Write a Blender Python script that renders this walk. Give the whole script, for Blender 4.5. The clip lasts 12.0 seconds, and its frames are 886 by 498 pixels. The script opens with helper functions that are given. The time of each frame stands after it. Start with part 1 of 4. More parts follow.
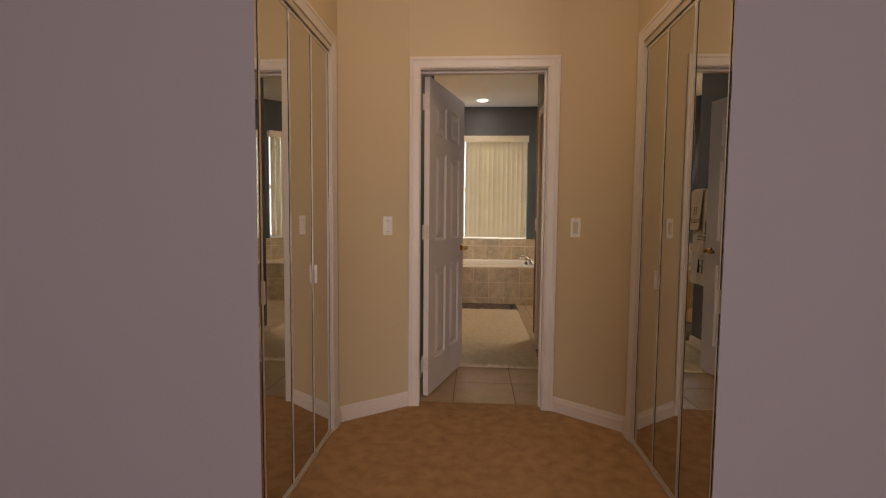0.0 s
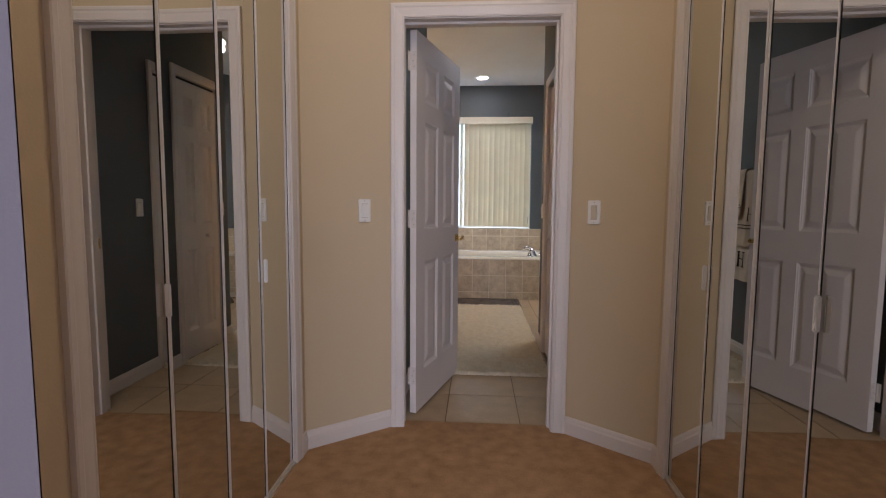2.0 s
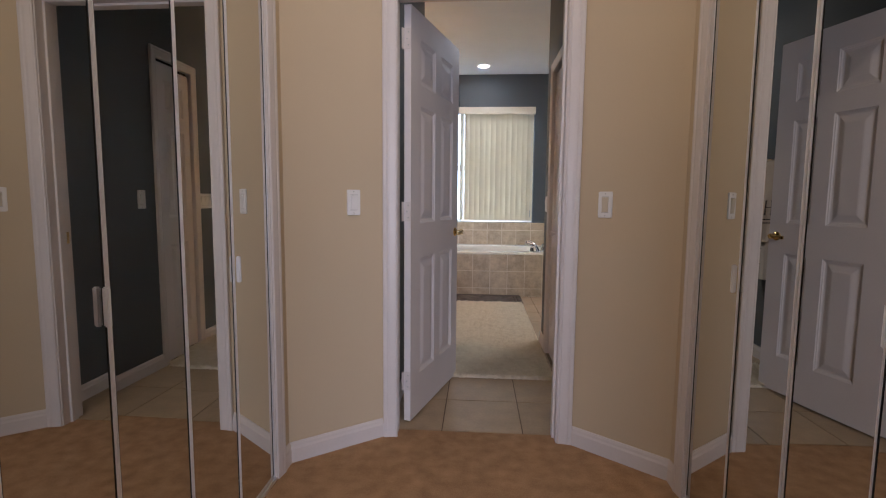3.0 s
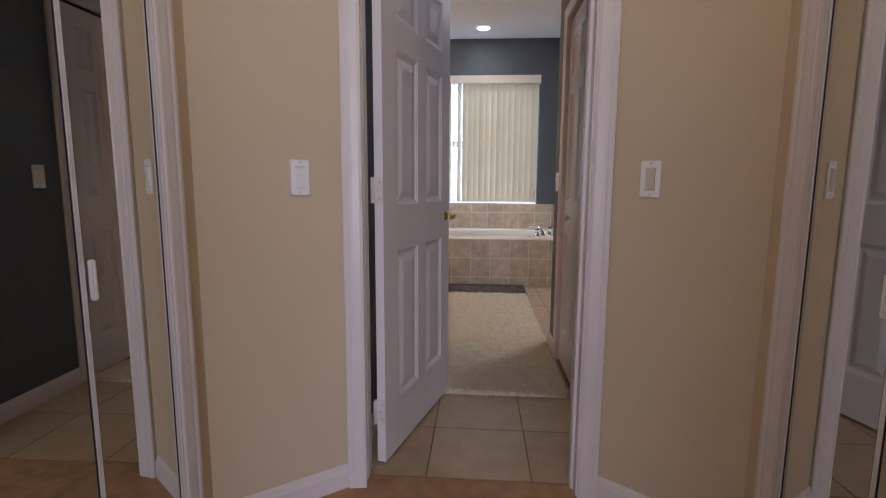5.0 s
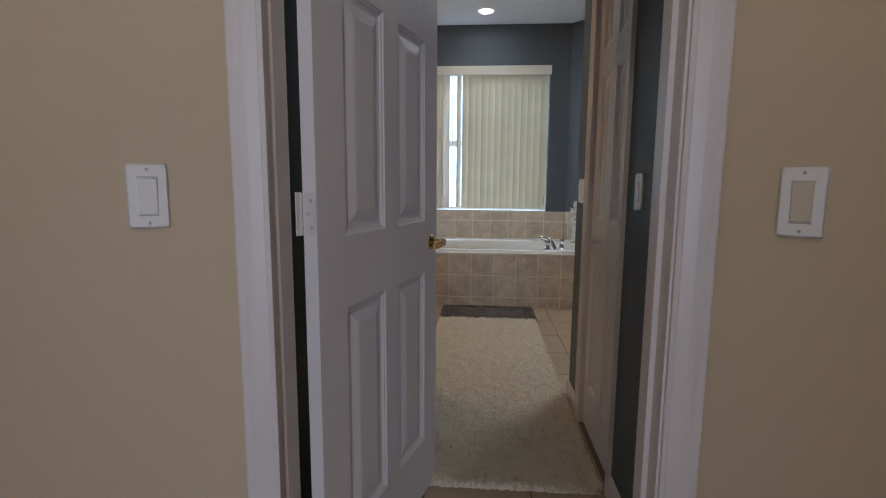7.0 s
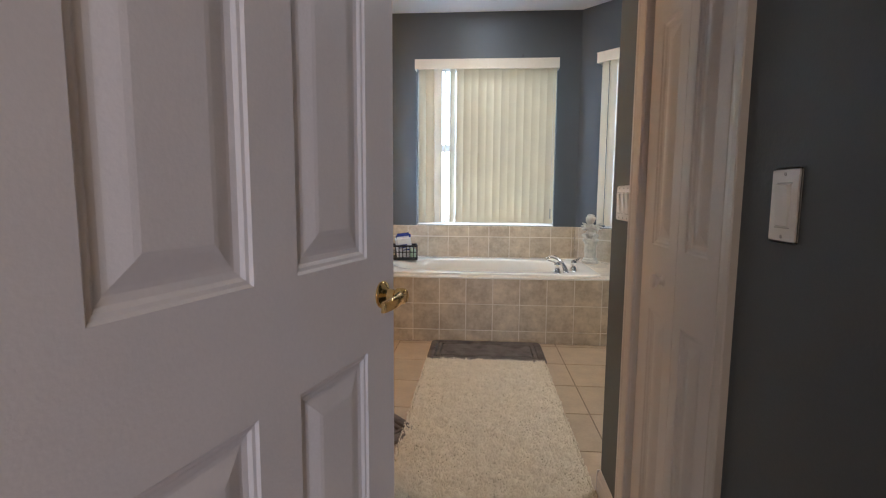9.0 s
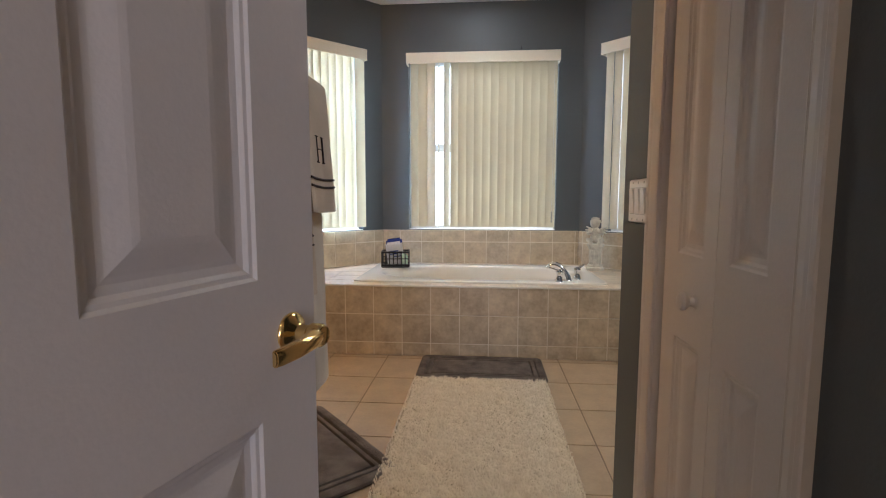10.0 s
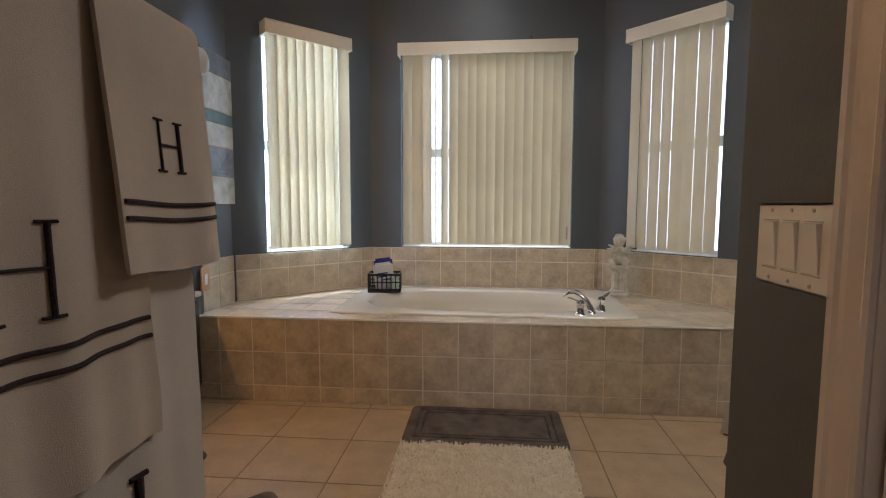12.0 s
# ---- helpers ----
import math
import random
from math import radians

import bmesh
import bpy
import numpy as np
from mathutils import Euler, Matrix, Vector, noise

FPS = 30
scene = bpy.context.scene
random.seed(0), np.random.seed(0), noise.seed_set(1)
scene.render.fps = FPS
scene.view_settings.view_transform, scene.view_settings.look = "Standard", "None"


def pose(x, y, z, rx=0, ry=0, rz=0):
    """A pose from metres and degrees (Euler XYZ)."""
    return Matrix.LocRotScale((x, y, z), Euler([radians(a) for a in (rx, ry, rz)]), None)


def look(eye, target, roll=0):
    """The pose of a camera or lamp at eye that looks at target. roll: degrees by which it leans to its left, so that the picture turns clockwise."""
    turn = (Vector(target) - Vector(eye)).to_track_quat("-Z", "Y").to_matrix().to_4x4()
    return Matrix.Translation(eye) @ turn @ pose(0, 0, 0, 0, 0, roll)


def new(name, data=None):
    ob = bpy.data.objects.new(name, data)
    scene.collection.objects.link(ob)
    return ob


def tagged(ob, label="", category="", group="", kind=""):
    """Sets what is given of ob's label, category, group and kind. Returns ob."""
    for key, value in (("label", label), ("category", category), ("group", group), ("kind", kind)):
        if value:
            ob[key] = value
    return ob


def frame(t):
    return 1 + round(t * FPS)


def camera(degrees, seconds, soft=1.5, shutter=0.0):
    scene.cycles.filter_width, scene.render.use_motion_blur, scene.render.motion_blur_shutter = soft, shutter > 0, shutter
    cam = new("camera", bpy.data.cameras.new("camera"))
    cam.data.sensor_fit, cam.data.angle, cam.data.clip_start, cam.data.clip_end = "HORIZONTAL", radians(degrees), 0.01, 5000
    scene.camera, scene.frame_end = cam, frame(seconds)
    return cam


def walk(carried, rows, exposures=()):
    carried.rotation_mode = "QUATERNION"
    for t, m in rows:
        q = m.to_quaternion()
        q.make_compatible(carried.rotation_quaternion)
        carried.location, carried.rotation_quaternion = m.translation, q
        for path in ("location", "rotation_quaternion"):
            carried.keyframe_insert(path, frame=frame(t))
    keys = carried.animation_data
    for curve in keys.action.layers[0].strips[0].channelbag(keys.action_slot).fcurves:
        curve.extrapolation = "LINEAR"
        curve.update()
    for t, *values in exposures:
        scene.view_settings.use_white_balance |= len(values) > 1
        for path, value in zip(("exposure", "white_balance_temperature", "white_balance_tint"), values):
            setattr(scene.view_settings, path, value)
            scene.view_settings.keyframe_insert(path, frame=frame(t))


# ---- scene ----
cam = camera(84.0, 12.0, soft=1.15)
PATH = [
    (0, (0.031, -0.419, 1.18), (-0.099, 1.573, 1.045), 0.5),
    (0.5, (0.03, -0.286, 1.168), (-0.097, 1.704, 1.022), 0.5),
    (1, (0.038, -0.129, 1.165), (-0.09, 1.861, 1.004), 0.4),
    (1.5, (0.051, -0.007, 1.16), (-0.082, 1.982, 0.991), 0.4),
    (2, (0.057, 0.101, 1.142), (-0.078, 2.089, 0.969), 0.4),
    (2.5, (0.057, 0.211, 1.132), (-0.08, 2.198, 0.95), 0.5),
    (3, (0.064, 0.307, 1.132), (-0.075, 2.292, 0.934), 0.5),
    (3.5, (0.068, 0.407, 1.114), (-0.074, 2.39, 0.901), 0.4),
    (5.5, (0.088, 1.094, 1.108), (-0.053, 3.070, 0.828), 0.3),
    (6, (0.07, 1.262, 1.127), (-0.074, 3.238, 0.849), 0.3),
    (6.5, (0.069, 1.442, 1.129), (-0.077, 3.418, 0.859), 0.3),
    (7, (0.098, 1.640, 1.146), (-0.055, 3.617, 0.877), 0.4),
    (9, (0.113, 2.417, 1.134), (-0.036, 4.399, 0.912), 0.4),
    (9.5, (0.152, 2.605, 1.138), (0.004, 4.587, 0.914), 0.3),
    (10, (0.176, 2.738, 1.113), (0.012, 4.72, 0.91), 0.1),
    (10.5, (0.188, 2.902, 1.116), (0.016, 4.884, 0.913), 0.1),
    (11, (0.177, 3.038, 1.143), (0.007, 5.021, 0.942), 0.1),
    (11.5, (0.17, 3.181, 1.141), (-0.004, 5.165, 0.958), 0.1),
    (12, (0.172, 3.378, 1.162), (-0.007, 5.362, 0.986), 0.1),
]
EXPOSURE = [(0.0, -0.28, 7700, 19), (0.7, -0.23, 6550, 14), (1.5, -0.1, 5850, 14), (2.5, 0.05, 5450, 15), (3.5, 0.1, 5400, 16), (5.5, -0.15, 5300, 19), (6.5, -0.38, 5100, 9), (7.0, -0.38, 5100, 9), (9.0, 0.25, 5450, 12), (9.5, 0.2, 5600, 12), (10.5, -0.1, 5850, 14), (11.5, -0.35, 6050, 15), (12.0, -0.42, 6050, 15)]
walk(cam, [(t, look(eye, target, roll)) for t, eye, target, roll in PATH], EXPOSURE)

# ---- world, sun, large lights ----
world = bpy.data.worlds.new("sky")
scene.world = world
world.use_nodes = True
_wn = world.node_tree.nodes
_sky = _wn.new("ShaderNodeTexSky")
_sky.sky_type, _sky.sun_disc = "NISHITA", False
_sky.sun_elevation, _sky.sun_rotation = radians(74), radians(-40)
world.node_tree.links.new(_sky.outputs[0], _wn["Background"].inputs["Color"])
_wn["Background"].inputs["Strength"].default_value = 0.1

sun_data = bpy.data.lights.new("sun", "SUN")
sun_data.energy, sun_data.angle, sun_data.color = 4.5, radians(0.5), (1.0, 0.95, 0.88)
sun = new("sun", sun_data)
sun.matrix_world = look((-3.0, 9.0, 12.0), (-3.0 + 0.18, 9.0 - 0.215, 12.0 - 0.96))


def area_lamp(name, m, w, h, watts, colour):
    data = bpy.data.lights.new(name, "AREA")
    data.shape, data.size, data.size_y, data.energy, data.color = "RECTANGLE", w, h, watts, colour
    ob = new(name, data)
    ob.matrix_world = m
    return ob


SKY = (0.77, 0.90, 1.0)
WIN_C = pose(0.152, 7.36, 0, 0, 0, 0)
WIN_L = pose(-0.78, 7.36, 0, 0, 0, 45) @ pose(-0.54, 0, 0)
WIN_R = pose(1.05, 7.36, 0, 0, 0, -45) @ pose(0.58, 0, 0)
area_lamp("sky_light_centre", WIN_C @ pose(0, 0.17, 1.63, -90), 1.36, 1.58, 35, SKY)
area_lamp("sky_light_left", WIN_L @ pose(0, 0.17, 1.63, -90), 0.64, 1.58, 84, (0.58, 0.765, 1.0))
area_lamp("sky_light_right", WIN_R @ pose(0, 0.17, 1.63, -90), 0.60, 1.58, 12, SKY)
area_lamp("sky_light_bedroom", pose(0.45, -3.42, 1.12, 90), 1.76, 2.0, 98, (0.97, 0.95, 1.0))
# added side fill that evens out the lilac walls; its opening is assumed
area_lamp("sky_light_bedroom_side", pose(-3.12, -1.6, 1.5, 0, -90, 0), 1.2, 1.4, 8, (0.97, 0.95, 1.0))


def disc_lamp(name, x, y, z, size, watts, colour):
    data = bpy.data.lights.new(name, "AREA")
    data.shape, data.size, data.energy, data.color = "DISK", size, watts, colour
    ob = new(name, data)
    ob.matrix_world = pose(x, y, z)
    return ob


CEIL = 2.87
CANS = ((0.112, 6.91, 2.8),)
for cx0, cy0, watts in CANS:
    disc_lamp("can_lamp", cx0, cy0, CEIL - 0.026, 0.12, watts, (1.0, 0.95, 0.86))
# soft fill for rug and tub, added at an assumed spot out of view
disc_lamp("bathroom_lamp", 1.40, 5.20, CEIL - 0.085, 0.62, 22.0, (1.0, 0.95, 0.86))
disc_lamp("passage_lamp", 0.07, 1.45, CEIL - 0.085, 0.22, 8.0, (1.0, 0.76, 0.46))


# ---- materials ----
def mat(name, colour, rough=0.5, metal=0.0, var=0.08, scale=3.0, fine=60.0, bump=0.0, bump_scale=None, spec=0.5, per_piece=0.0, dark=None, coat=0.0, transl=0.0):
    """Principled surface: a broad stain and a fine grain move its colour, a noise gives its relief."""
    m = bpy.data.materials.new(name)
    m.use_nodes = True
    t = m.node_tree
    n, link = t.nodes, t.links.new
    b = n["Principled BSDF"]
    b.inputs["Roughness"].default_value, b.inputs["Metallic"].default_value = rough, metal
    b.inputs["Specular IOR Level"].default_value = spec
    b.inputs["Coat Weight"].default_value = coat
    big, small = n.new("ShaderNodeTexNoise"), n.new("ShaderNodeTexNoise")
    geo = n.new("ShaderNodeNewGeometry")
    for node, s in ((big, scale), (small, fine)):
        node.inputs["Scale"].default_value, node.inputs["Detail"].default_value = s, 5.0
        link(geo.outputs["Position"], node.inputs["Vector"])
    add = n.new("ShaderNodeMath")
    add.operation = "MULTIPLY_ADD"
    link(small.outputs["Fac"], add.inputs[0])
    add.inputs[1].default_value = 0.5
    link(big.outputs["Fac"], add.inputs[2])
    ramp = n.new("ShaderNodeMapRange")
    ramp.inputs["From Min"].default_value, ramp.inputs["From Max"].default_value = 0.45, 1.05
    link(add.outputs[0], ramp.inputs["Value"])
    mix = n.new("ShaderNodeMix")
    mix.data_type = "RGBA"
    low = dark or tuple(c * (1 - 2 * var) for c in colour)
    mix.inputs[6].default_value = (*low, 1)
    mix.inputs[7].default_value = (*[min(1, c * (1 + var)) for c in colour], 1)
    link(ramp.outputs[0], mix.inputs[0])
    out = mix.outputs[2]
    if per_piece:
        info = n.new("ShaderNodeObjectInfo")
        hsv = n.new("ShaderNodeHueSaturation")
        rng = n.new("ShaderNodeMapRange")
        rng.inputs["To Min"].default_value, rng.inputs["To Max"].default_value = 1 - per_piece, 1 + per_piece
        link(info.outputs["Random"], rng.inputs["Value"])
        link(rng.outputs[0], hsv.inputs["Value"])
        link(out, hsv.inputs["Color"])
        out = hsv.outputs[0]
    link(out, b.inputs["Base Color"])
    rr = n.new("ShaderNodeMapRange")
    rr.inputs["To Min"].default_value, rr.inputs["To Max"].default_value = max(0.0, rough - 0.06), min(1.0, rough + 0.06)
    link(big.outputs["Fac"], rr.inputs["Value"])
    link(rr.outputs[0], b.inputs["Roughness"])
    if bump:
        bn = n.new("ShaderNodeTexNoise")
        bn.inputs["Scale"].default_value, bn.inputs["Detail"].default_value = bump_scale or fine, 4.0
        link(geo.outputs["Position"], bn.inputs["Vector"])
        bp = n.new("ShaderNodeBump")
        bp.inputs["Strength"].default_value, bp.inputs["Distance"].default_value = bump, 0.004
        link(bn.outputs["Fac"], bp.inputs["Height"])
        link(bp.outputs[0], b.inputs["Normal"])
    if transl:
        tr = n.new("ShaderNodeBsdfTranslucent")
        link(out, tr.inputs["Color"])
        ms = n.new("ShaderNodeMixShader")
        ms.inputs[0].default_value = transl
        link(b.outputs[0], ms.inputs[1])
        link(tr.outputs[0], ms.inputs[2])
        link(ms.outputs[0], n["Material Output"].inputs["Surface"])
    return m


def glow(name, colour, strength):
    m = bpy.data.materials.new(name)
    m.use_nodes = True
    b = m.node_tree.nodes["Principled BSDF"]
    b.inputs["Emission Color"].default_value = (*colour, 1)
    b.inputs["Emission Strength"].default_value = strength
    return m


M_CREAM = mat("cream_wall_paint", (0.575, 0.466, 0.312), 0.75, var=0.025, scale=1.5, fine=220, bump=0.12, bump_scale=160)
M_LILAC = mat("lilac_wall_paint", (0.228, 0.200, 0.222), 0.75, var=0.025, scale=1.3, fine=220, bump=0.12, bump_scale=160)
M_BLUE = mat("grey_blue_wall_paint", (0.091, 0.104, 0.114), 0.6, var=0.04, scale=1.4, fine=200, bump=0.12, bump_scale=140)
M_CEIL = mat("ceiling_paint", (0.84, 0.85, 0.85), 0.85, var=0.03, scale=2, fine=120, bump=0.5, bump_scale=70)
M_TRIM = mat("white_trim_paint", (0.68, 0.625, 0.59), 0.38, var=0.03, scale=4, fine=90, bump=0.06, bump_scale=90)
M_DOOR = mat("white_door_paint", (0.76, 0.705, 0.685), 0.42, var=0.03, scale=3, fine=120, bump=0.08, bump_scale=200)
M_CARPET = mat("tan_carpet", (0.42, 0.262, 0.145), 0.95, var=0.2, scale=14, fine=150, bump=1.0, bump_scale=240, spec=0.1, dark=(0.30, 0.18, 0.096))
M_TILE_F = mat("beige_floor_tile", (0.45, 0.335, 0.21), 0.42, var=0.10, scale=9, fine=70, bump=0.10, bump_scale=25, per_piece=0.05)
M_GROUT_F = mat("brown_grout", (0.205, 0.15, 0.10), 0.9, var=0.15, fine=150, bump=0.4)
M_TILE_W = mat("mottled_stone_tile", (0.58, 0.495, 0.355), 0.36, var=0.20, scale=11, fine=45, bump=0.15, bump_scale=30, per_piece=0.09, dark=(0.40, 0.315, 0.215))
M_GROUT_W = mat("pale_grout", (0.80, 0.73, 0.61), 0.9, var=0.08, fine=150, bump=0.3)
M_TUB = mat("cream_acrylic", (0.80, 0.76, 0.66), 0.16, var=0.02, scale=2, fine=40)
M_CHROME = mat("chrome", (0.86, 0.87, 0.88), 0.08, 1.0, var=0.02)
M_BRASS = mat("polished_brass", (0.80, 0.58, 0.24), 0.16, 1.0, var=0.06, scale=20)
M_STEEL = mat("satin_aluminium", (0.80, 0.78, 0.77), 0.30, 1.0, var=0.05, scale=12)
M_STILE = mat("bright_anodised_edge", (0.84, 0.83, 0.83), 0.35, 0.35, var=0.04, scale=12)
M_DARKGAP = mat("black_rubber", (0.015, 0.015, 0.016), 0.7)
M_PLASTIC = mat("white_plastic", (0.82, 0.80, 0.77), 0.28, var=0.02)
M_PADDLE = mat("ivory_plastic", (0.62, 0.55, 0.43), 0.35, var=0.02)
M_HANDLE = mat("clear_white_plastic", (0.80, 0.80, 0.80), 0.25, var=0.02)
M_SCREW = mat("painted_screw", (0.5, 0.49, 0.47), 0.4, 0.6)
M_VANE = mat("ivory_vinyl_vane", (0.80, 0.74, 0.59), 0.5, var=0.04, scale=5, fine=90, bump=0.05, transl=0.30)
M_VALANCE = mat("ivory_vinyl_valance", (0.78, 0.73, 0.60), 0.45, var=0.03)
M_VINYL = mat("white_window_vinyl", (0.82, 0.82, 0.80), 0.4, var=0.02)
# dark= puts some of the shade between rug clumps into the yarn colour
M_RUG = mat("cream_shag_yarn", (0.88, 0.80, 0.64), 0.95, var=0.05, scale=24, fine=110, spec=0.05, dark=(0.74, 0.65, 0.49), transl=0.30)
M_MAT = mat("grey_plush", (0.165, 0.14, 0.122), 0.95, var=0.3, scale=12, fine=300, bump=0.9, bump_scale=400, spec=0.1)
M_TOWEL = mat("cream_terry", (0.66, 0.555, 0.45), 0.95, var=0.07, scale=5, fine=350, bump=0.3, bump_scale=700, spec=0.1)
M_TOWEL_W = mat("white_terry", (0.66, 0.59, 0.51), 0.95, var=0.06, scale=5, fine=350, bump=0.3, bump_scale=700, spec=0.1)
M_THREAD = mat("dark_brown_thread", (0.030, 0.013, 0.014), 0.7, var=0.2, fine=400, bump=0.8, bump_scale=600)
M_STONE = mat("pale_cast_stone", (0.62, 0.585, 0.49), 0.8, var=0.16, scale=25, fine=120, bump=0.5, bump_scale=90)
M_BLACK = mat("black_wicker", (0.012, 0.012, 0.015), 0.45, var=0.2, fine=120, bump=0.4)
M_BLUEPACK = mat("blue_film", (0.03, 0.055, 0.28), 0.25, var=0.1)
M_WHITEPACK = mat("white_film", (0.80, 0.82, 0.85), 0.25, var=0.05)
M_GREENPACK = mat("pale_green_plastic", (0.45, 0.62, 0.50), 0.2, var=0.05)
M_OAK = mat("oak", (0.56, 0.33, 0.165), 0.45, var=0.18, scale=6, fine=60, bump=0.2)
M_DARKWOOD = mat("espresso_wood", (0.035, 0.024, 0.018), 0.4, var=0.2, scale=5, fine=60, bump=0.15)
M_CANVAS = [mat("canvas_" + n, c, 0.85, var=0.22, scale=16, fine=200, bump=0.6, bump_scale=200) for n, c in
            (("slate", (0.15, 0.155, 0.15)), ("sand", (0.46, 0.43, 0.35)), ("teal", (0.12, 0.17, 0.155)), ("grey", (0.20, 0.205, 0.20)))]
M_COUNTER = mat("cream_countertop", (0.72, 0.68, 0.58), 0.2, var=0.05)
M_LENS = glow("lamp_lens", (1.0, 0.93, 0.82), 9.0)
M_DOME = glow("frosted_dome", (1.0, 0.92, 0.80), 5.0)
M_BULB = glow("warm_bulb", (1.0, 0.52, 0.18), 185.0)
M_GLASS = bpy.data.materials.new("window_glass")
M_GLASS.use_nodes = True
_g = M_GLASS.node_tree.nodes["Principled BSDF"]
_g.inputs["Transmission Weight"].default_value, _g.inputs["Roughness"].default_value, _g.inputs["IOR"].default_value = 1.0, 0.0, 1.45
M_MIRROR = bpy.data.materials.new("silvered_mirror")
M_MIRROR.use_nodes = True
_g = M_MIRROR.node_tree.nodes["Principled BSDF"]
_g.inputs["Base Color"].default_value = (0.66, 0.65, 0.60, 1)
_g.inputs["Metallic"].default_value, _g.inputs["Roughness"].default_value = 1.0, 0.012


# ---- building helpers ----
def quad_box(bm, a, b, m=None):
    """A box between two corners, laid by the matrix m."""
    (x0, y0, z0), (x1, y1, z1) = a, b
    v = [bm.verts.new((m or Matrix()) @ Vector(p)) for p in
         ((x0, y0, z0), (x1, y0, z0), (x1, y1, z0), (x0, y1, z0), (x0, y0, z1), (x1, y0, z1), (x1, y1, z1), (x0, y1, z1))]
    for f in ((3, 2, 1, 0), (4, 5, 6, 7), (0, 1, 5, 4), (1, 2, 6, 5), (2, 3, 7, 6), (3, 0, 4, 7)):
        bm.faces.new([v[i] for i in f])
    return v


def prism(bm, pts, z0, z1, m=None):
    """An upright prism on a counter-clockwise outline."""
    m = m or Matrix()
    lo = [bm.verts.new(m @ Vector((x, y, z0))) for x, y in pts]
    hi = [bm.verts.new(m @ Vector((x, y, z1))) for x, y in pts]
    bm.faces.new(lo[::-1])
    bm.faces.new(hi)
    for i in range(len(pts)):
        j = (i + 1) % len(pts)
        bm.faces.new((lo[i], lo[j], hi[j], hi[i]))


def lathe(bm, profile, n=24, m=None):
    """A turned body: rows of radius and height, turned round z."""
    m = m or Matrix()
    rings = []
    for r, z in profile:
        rings.append([bm.verts.new(m @ Vector((r * math.cos(2 * math.pi * i / n), r * math.sin(2 * math.pi * i / n), z))) for i in range(n)])
    for a, b in zip(rings, rings[1:]):
        for i in range(n):
            j = (i + 1) % n
            bm.faces.new((a[i], a[j], b[j], b[i]))
    bm.faces.new(rings[0][::-1])
    bm.faces.new(rings[-1])


def tube(bm, path, radii, n=12, squash=1.0):
    """A round rod along a path, with a radius at each point."""
    rings = []
    for i, p in enumerate(path):
        p = Vector(p)
        d = (Vector(path[min(i + 1, len(path) - 1)]) - Vector(path[max(i - 1, 0)])).normalized()
        side = d.cross(Vector((0, 0, 1)))
        side = side.normalized() if side.length > 1e-4 else Vector((1, 0, 0))
        up = side.cross(d)
        r = radii[i] if isinstance(radii, (list, tuple)) else radii
        rings.append([bm.verts.new(p + r * (math.cos(2 * math.pi * k / n) * side + squash * math.sin(2 * math.pi * k / n) * up)) for k in range(n)])
    for a, b in zip(rings, rings[1:]):
        for k in range(n):
            j = (k + 1) % n
            bm.faces.new((a[k], a[j], b[j], b[k]))
    bm.faces.new(rings[0][::-1])
    bm.faces.new(rings[-1])


def ball(bm, c, r, seg=14, scale=(1, 1, 1)):
    bmesh.ops.create_uvsphere(bm, u_segments=seg, v_segments=seg // 2 + 2, radius=r,
                              matrix=Matrix.Translation(c) @ Matrix.Diagonal((*scale, 1)))


def finish(bm, name, material, smooth=False, bevel=0.0, segments=2):
    if bevel:
        bmesh.ops.bevel(bm, geom=list(bm.edges), offset=bevel, segments=segments, affect="EDGES", clamp_overlap=True)
    bmesh.ops.recalc_face_normals(bm, faces=list(bm.faces))
    me = bpy.data.meshes.new(name)
    bm.to_mesh(me)
    bm.free()
    me.materials.append(material)
    if smooth:
        me.polygons.foreach_set("use_smooth", [True] * len(me.polygons))
        me.set_sharp_from_angle(angle=radians(38))
    return me


def part(name, bm, material, parent, label="", smooth=False, bevel=0.0, segments=2):
    """One mesh object under a thing or under a part."""
    ob = new(name, finish(bm, name, material, smooth, bevel, segments))
    ob.parent = parent
    return tagged(ob, label)


def thing(name, label, category, m=None, group=""):
    ob = new(name)
    ob.empty_display_size = 0.1
    ob.matrix_basis = m or Matrix()
    return tagged(ob, label, category, group)


def solid(name, bm, material, label, category, kind="structure", bevel=0.0, m=None, smooth=False, group=""):
    ob = new(name, finish(bm, name, material, smooth, bevel))
    ob.matrix_basis = m or Matrix()
    return tagged(ob, label, category, group, kind)


def boxes(*pairs):
    bm = bmesh.new()
    for a, b in pairs:
        quad_box(bm, a, b)
    return bm


def clip(poly, planes):
    """The part of a polygon with a * x + b * y <= c for each plane (a, b, c)."""
    for a, b, c in planes:
        out = []
        for i, p in enumerate(poly):
            q = poly[(i + 1) % len(poly)]
            dp, dq = a * p[0] + b * p[1] - c, a * q[0] + b * q[1] - c
            if dp <= 0:
                out.append(p)
            if (dp < 0 < dq) or (dq < 0 < dp):
                s = dp / (dp - dq)
                out.append((p[0] + s * (q[0] - p[0]), p[1] + s * (q[1] - p[1])))
        poly = out
        if len(poly) < 3:
            return []
    return poly


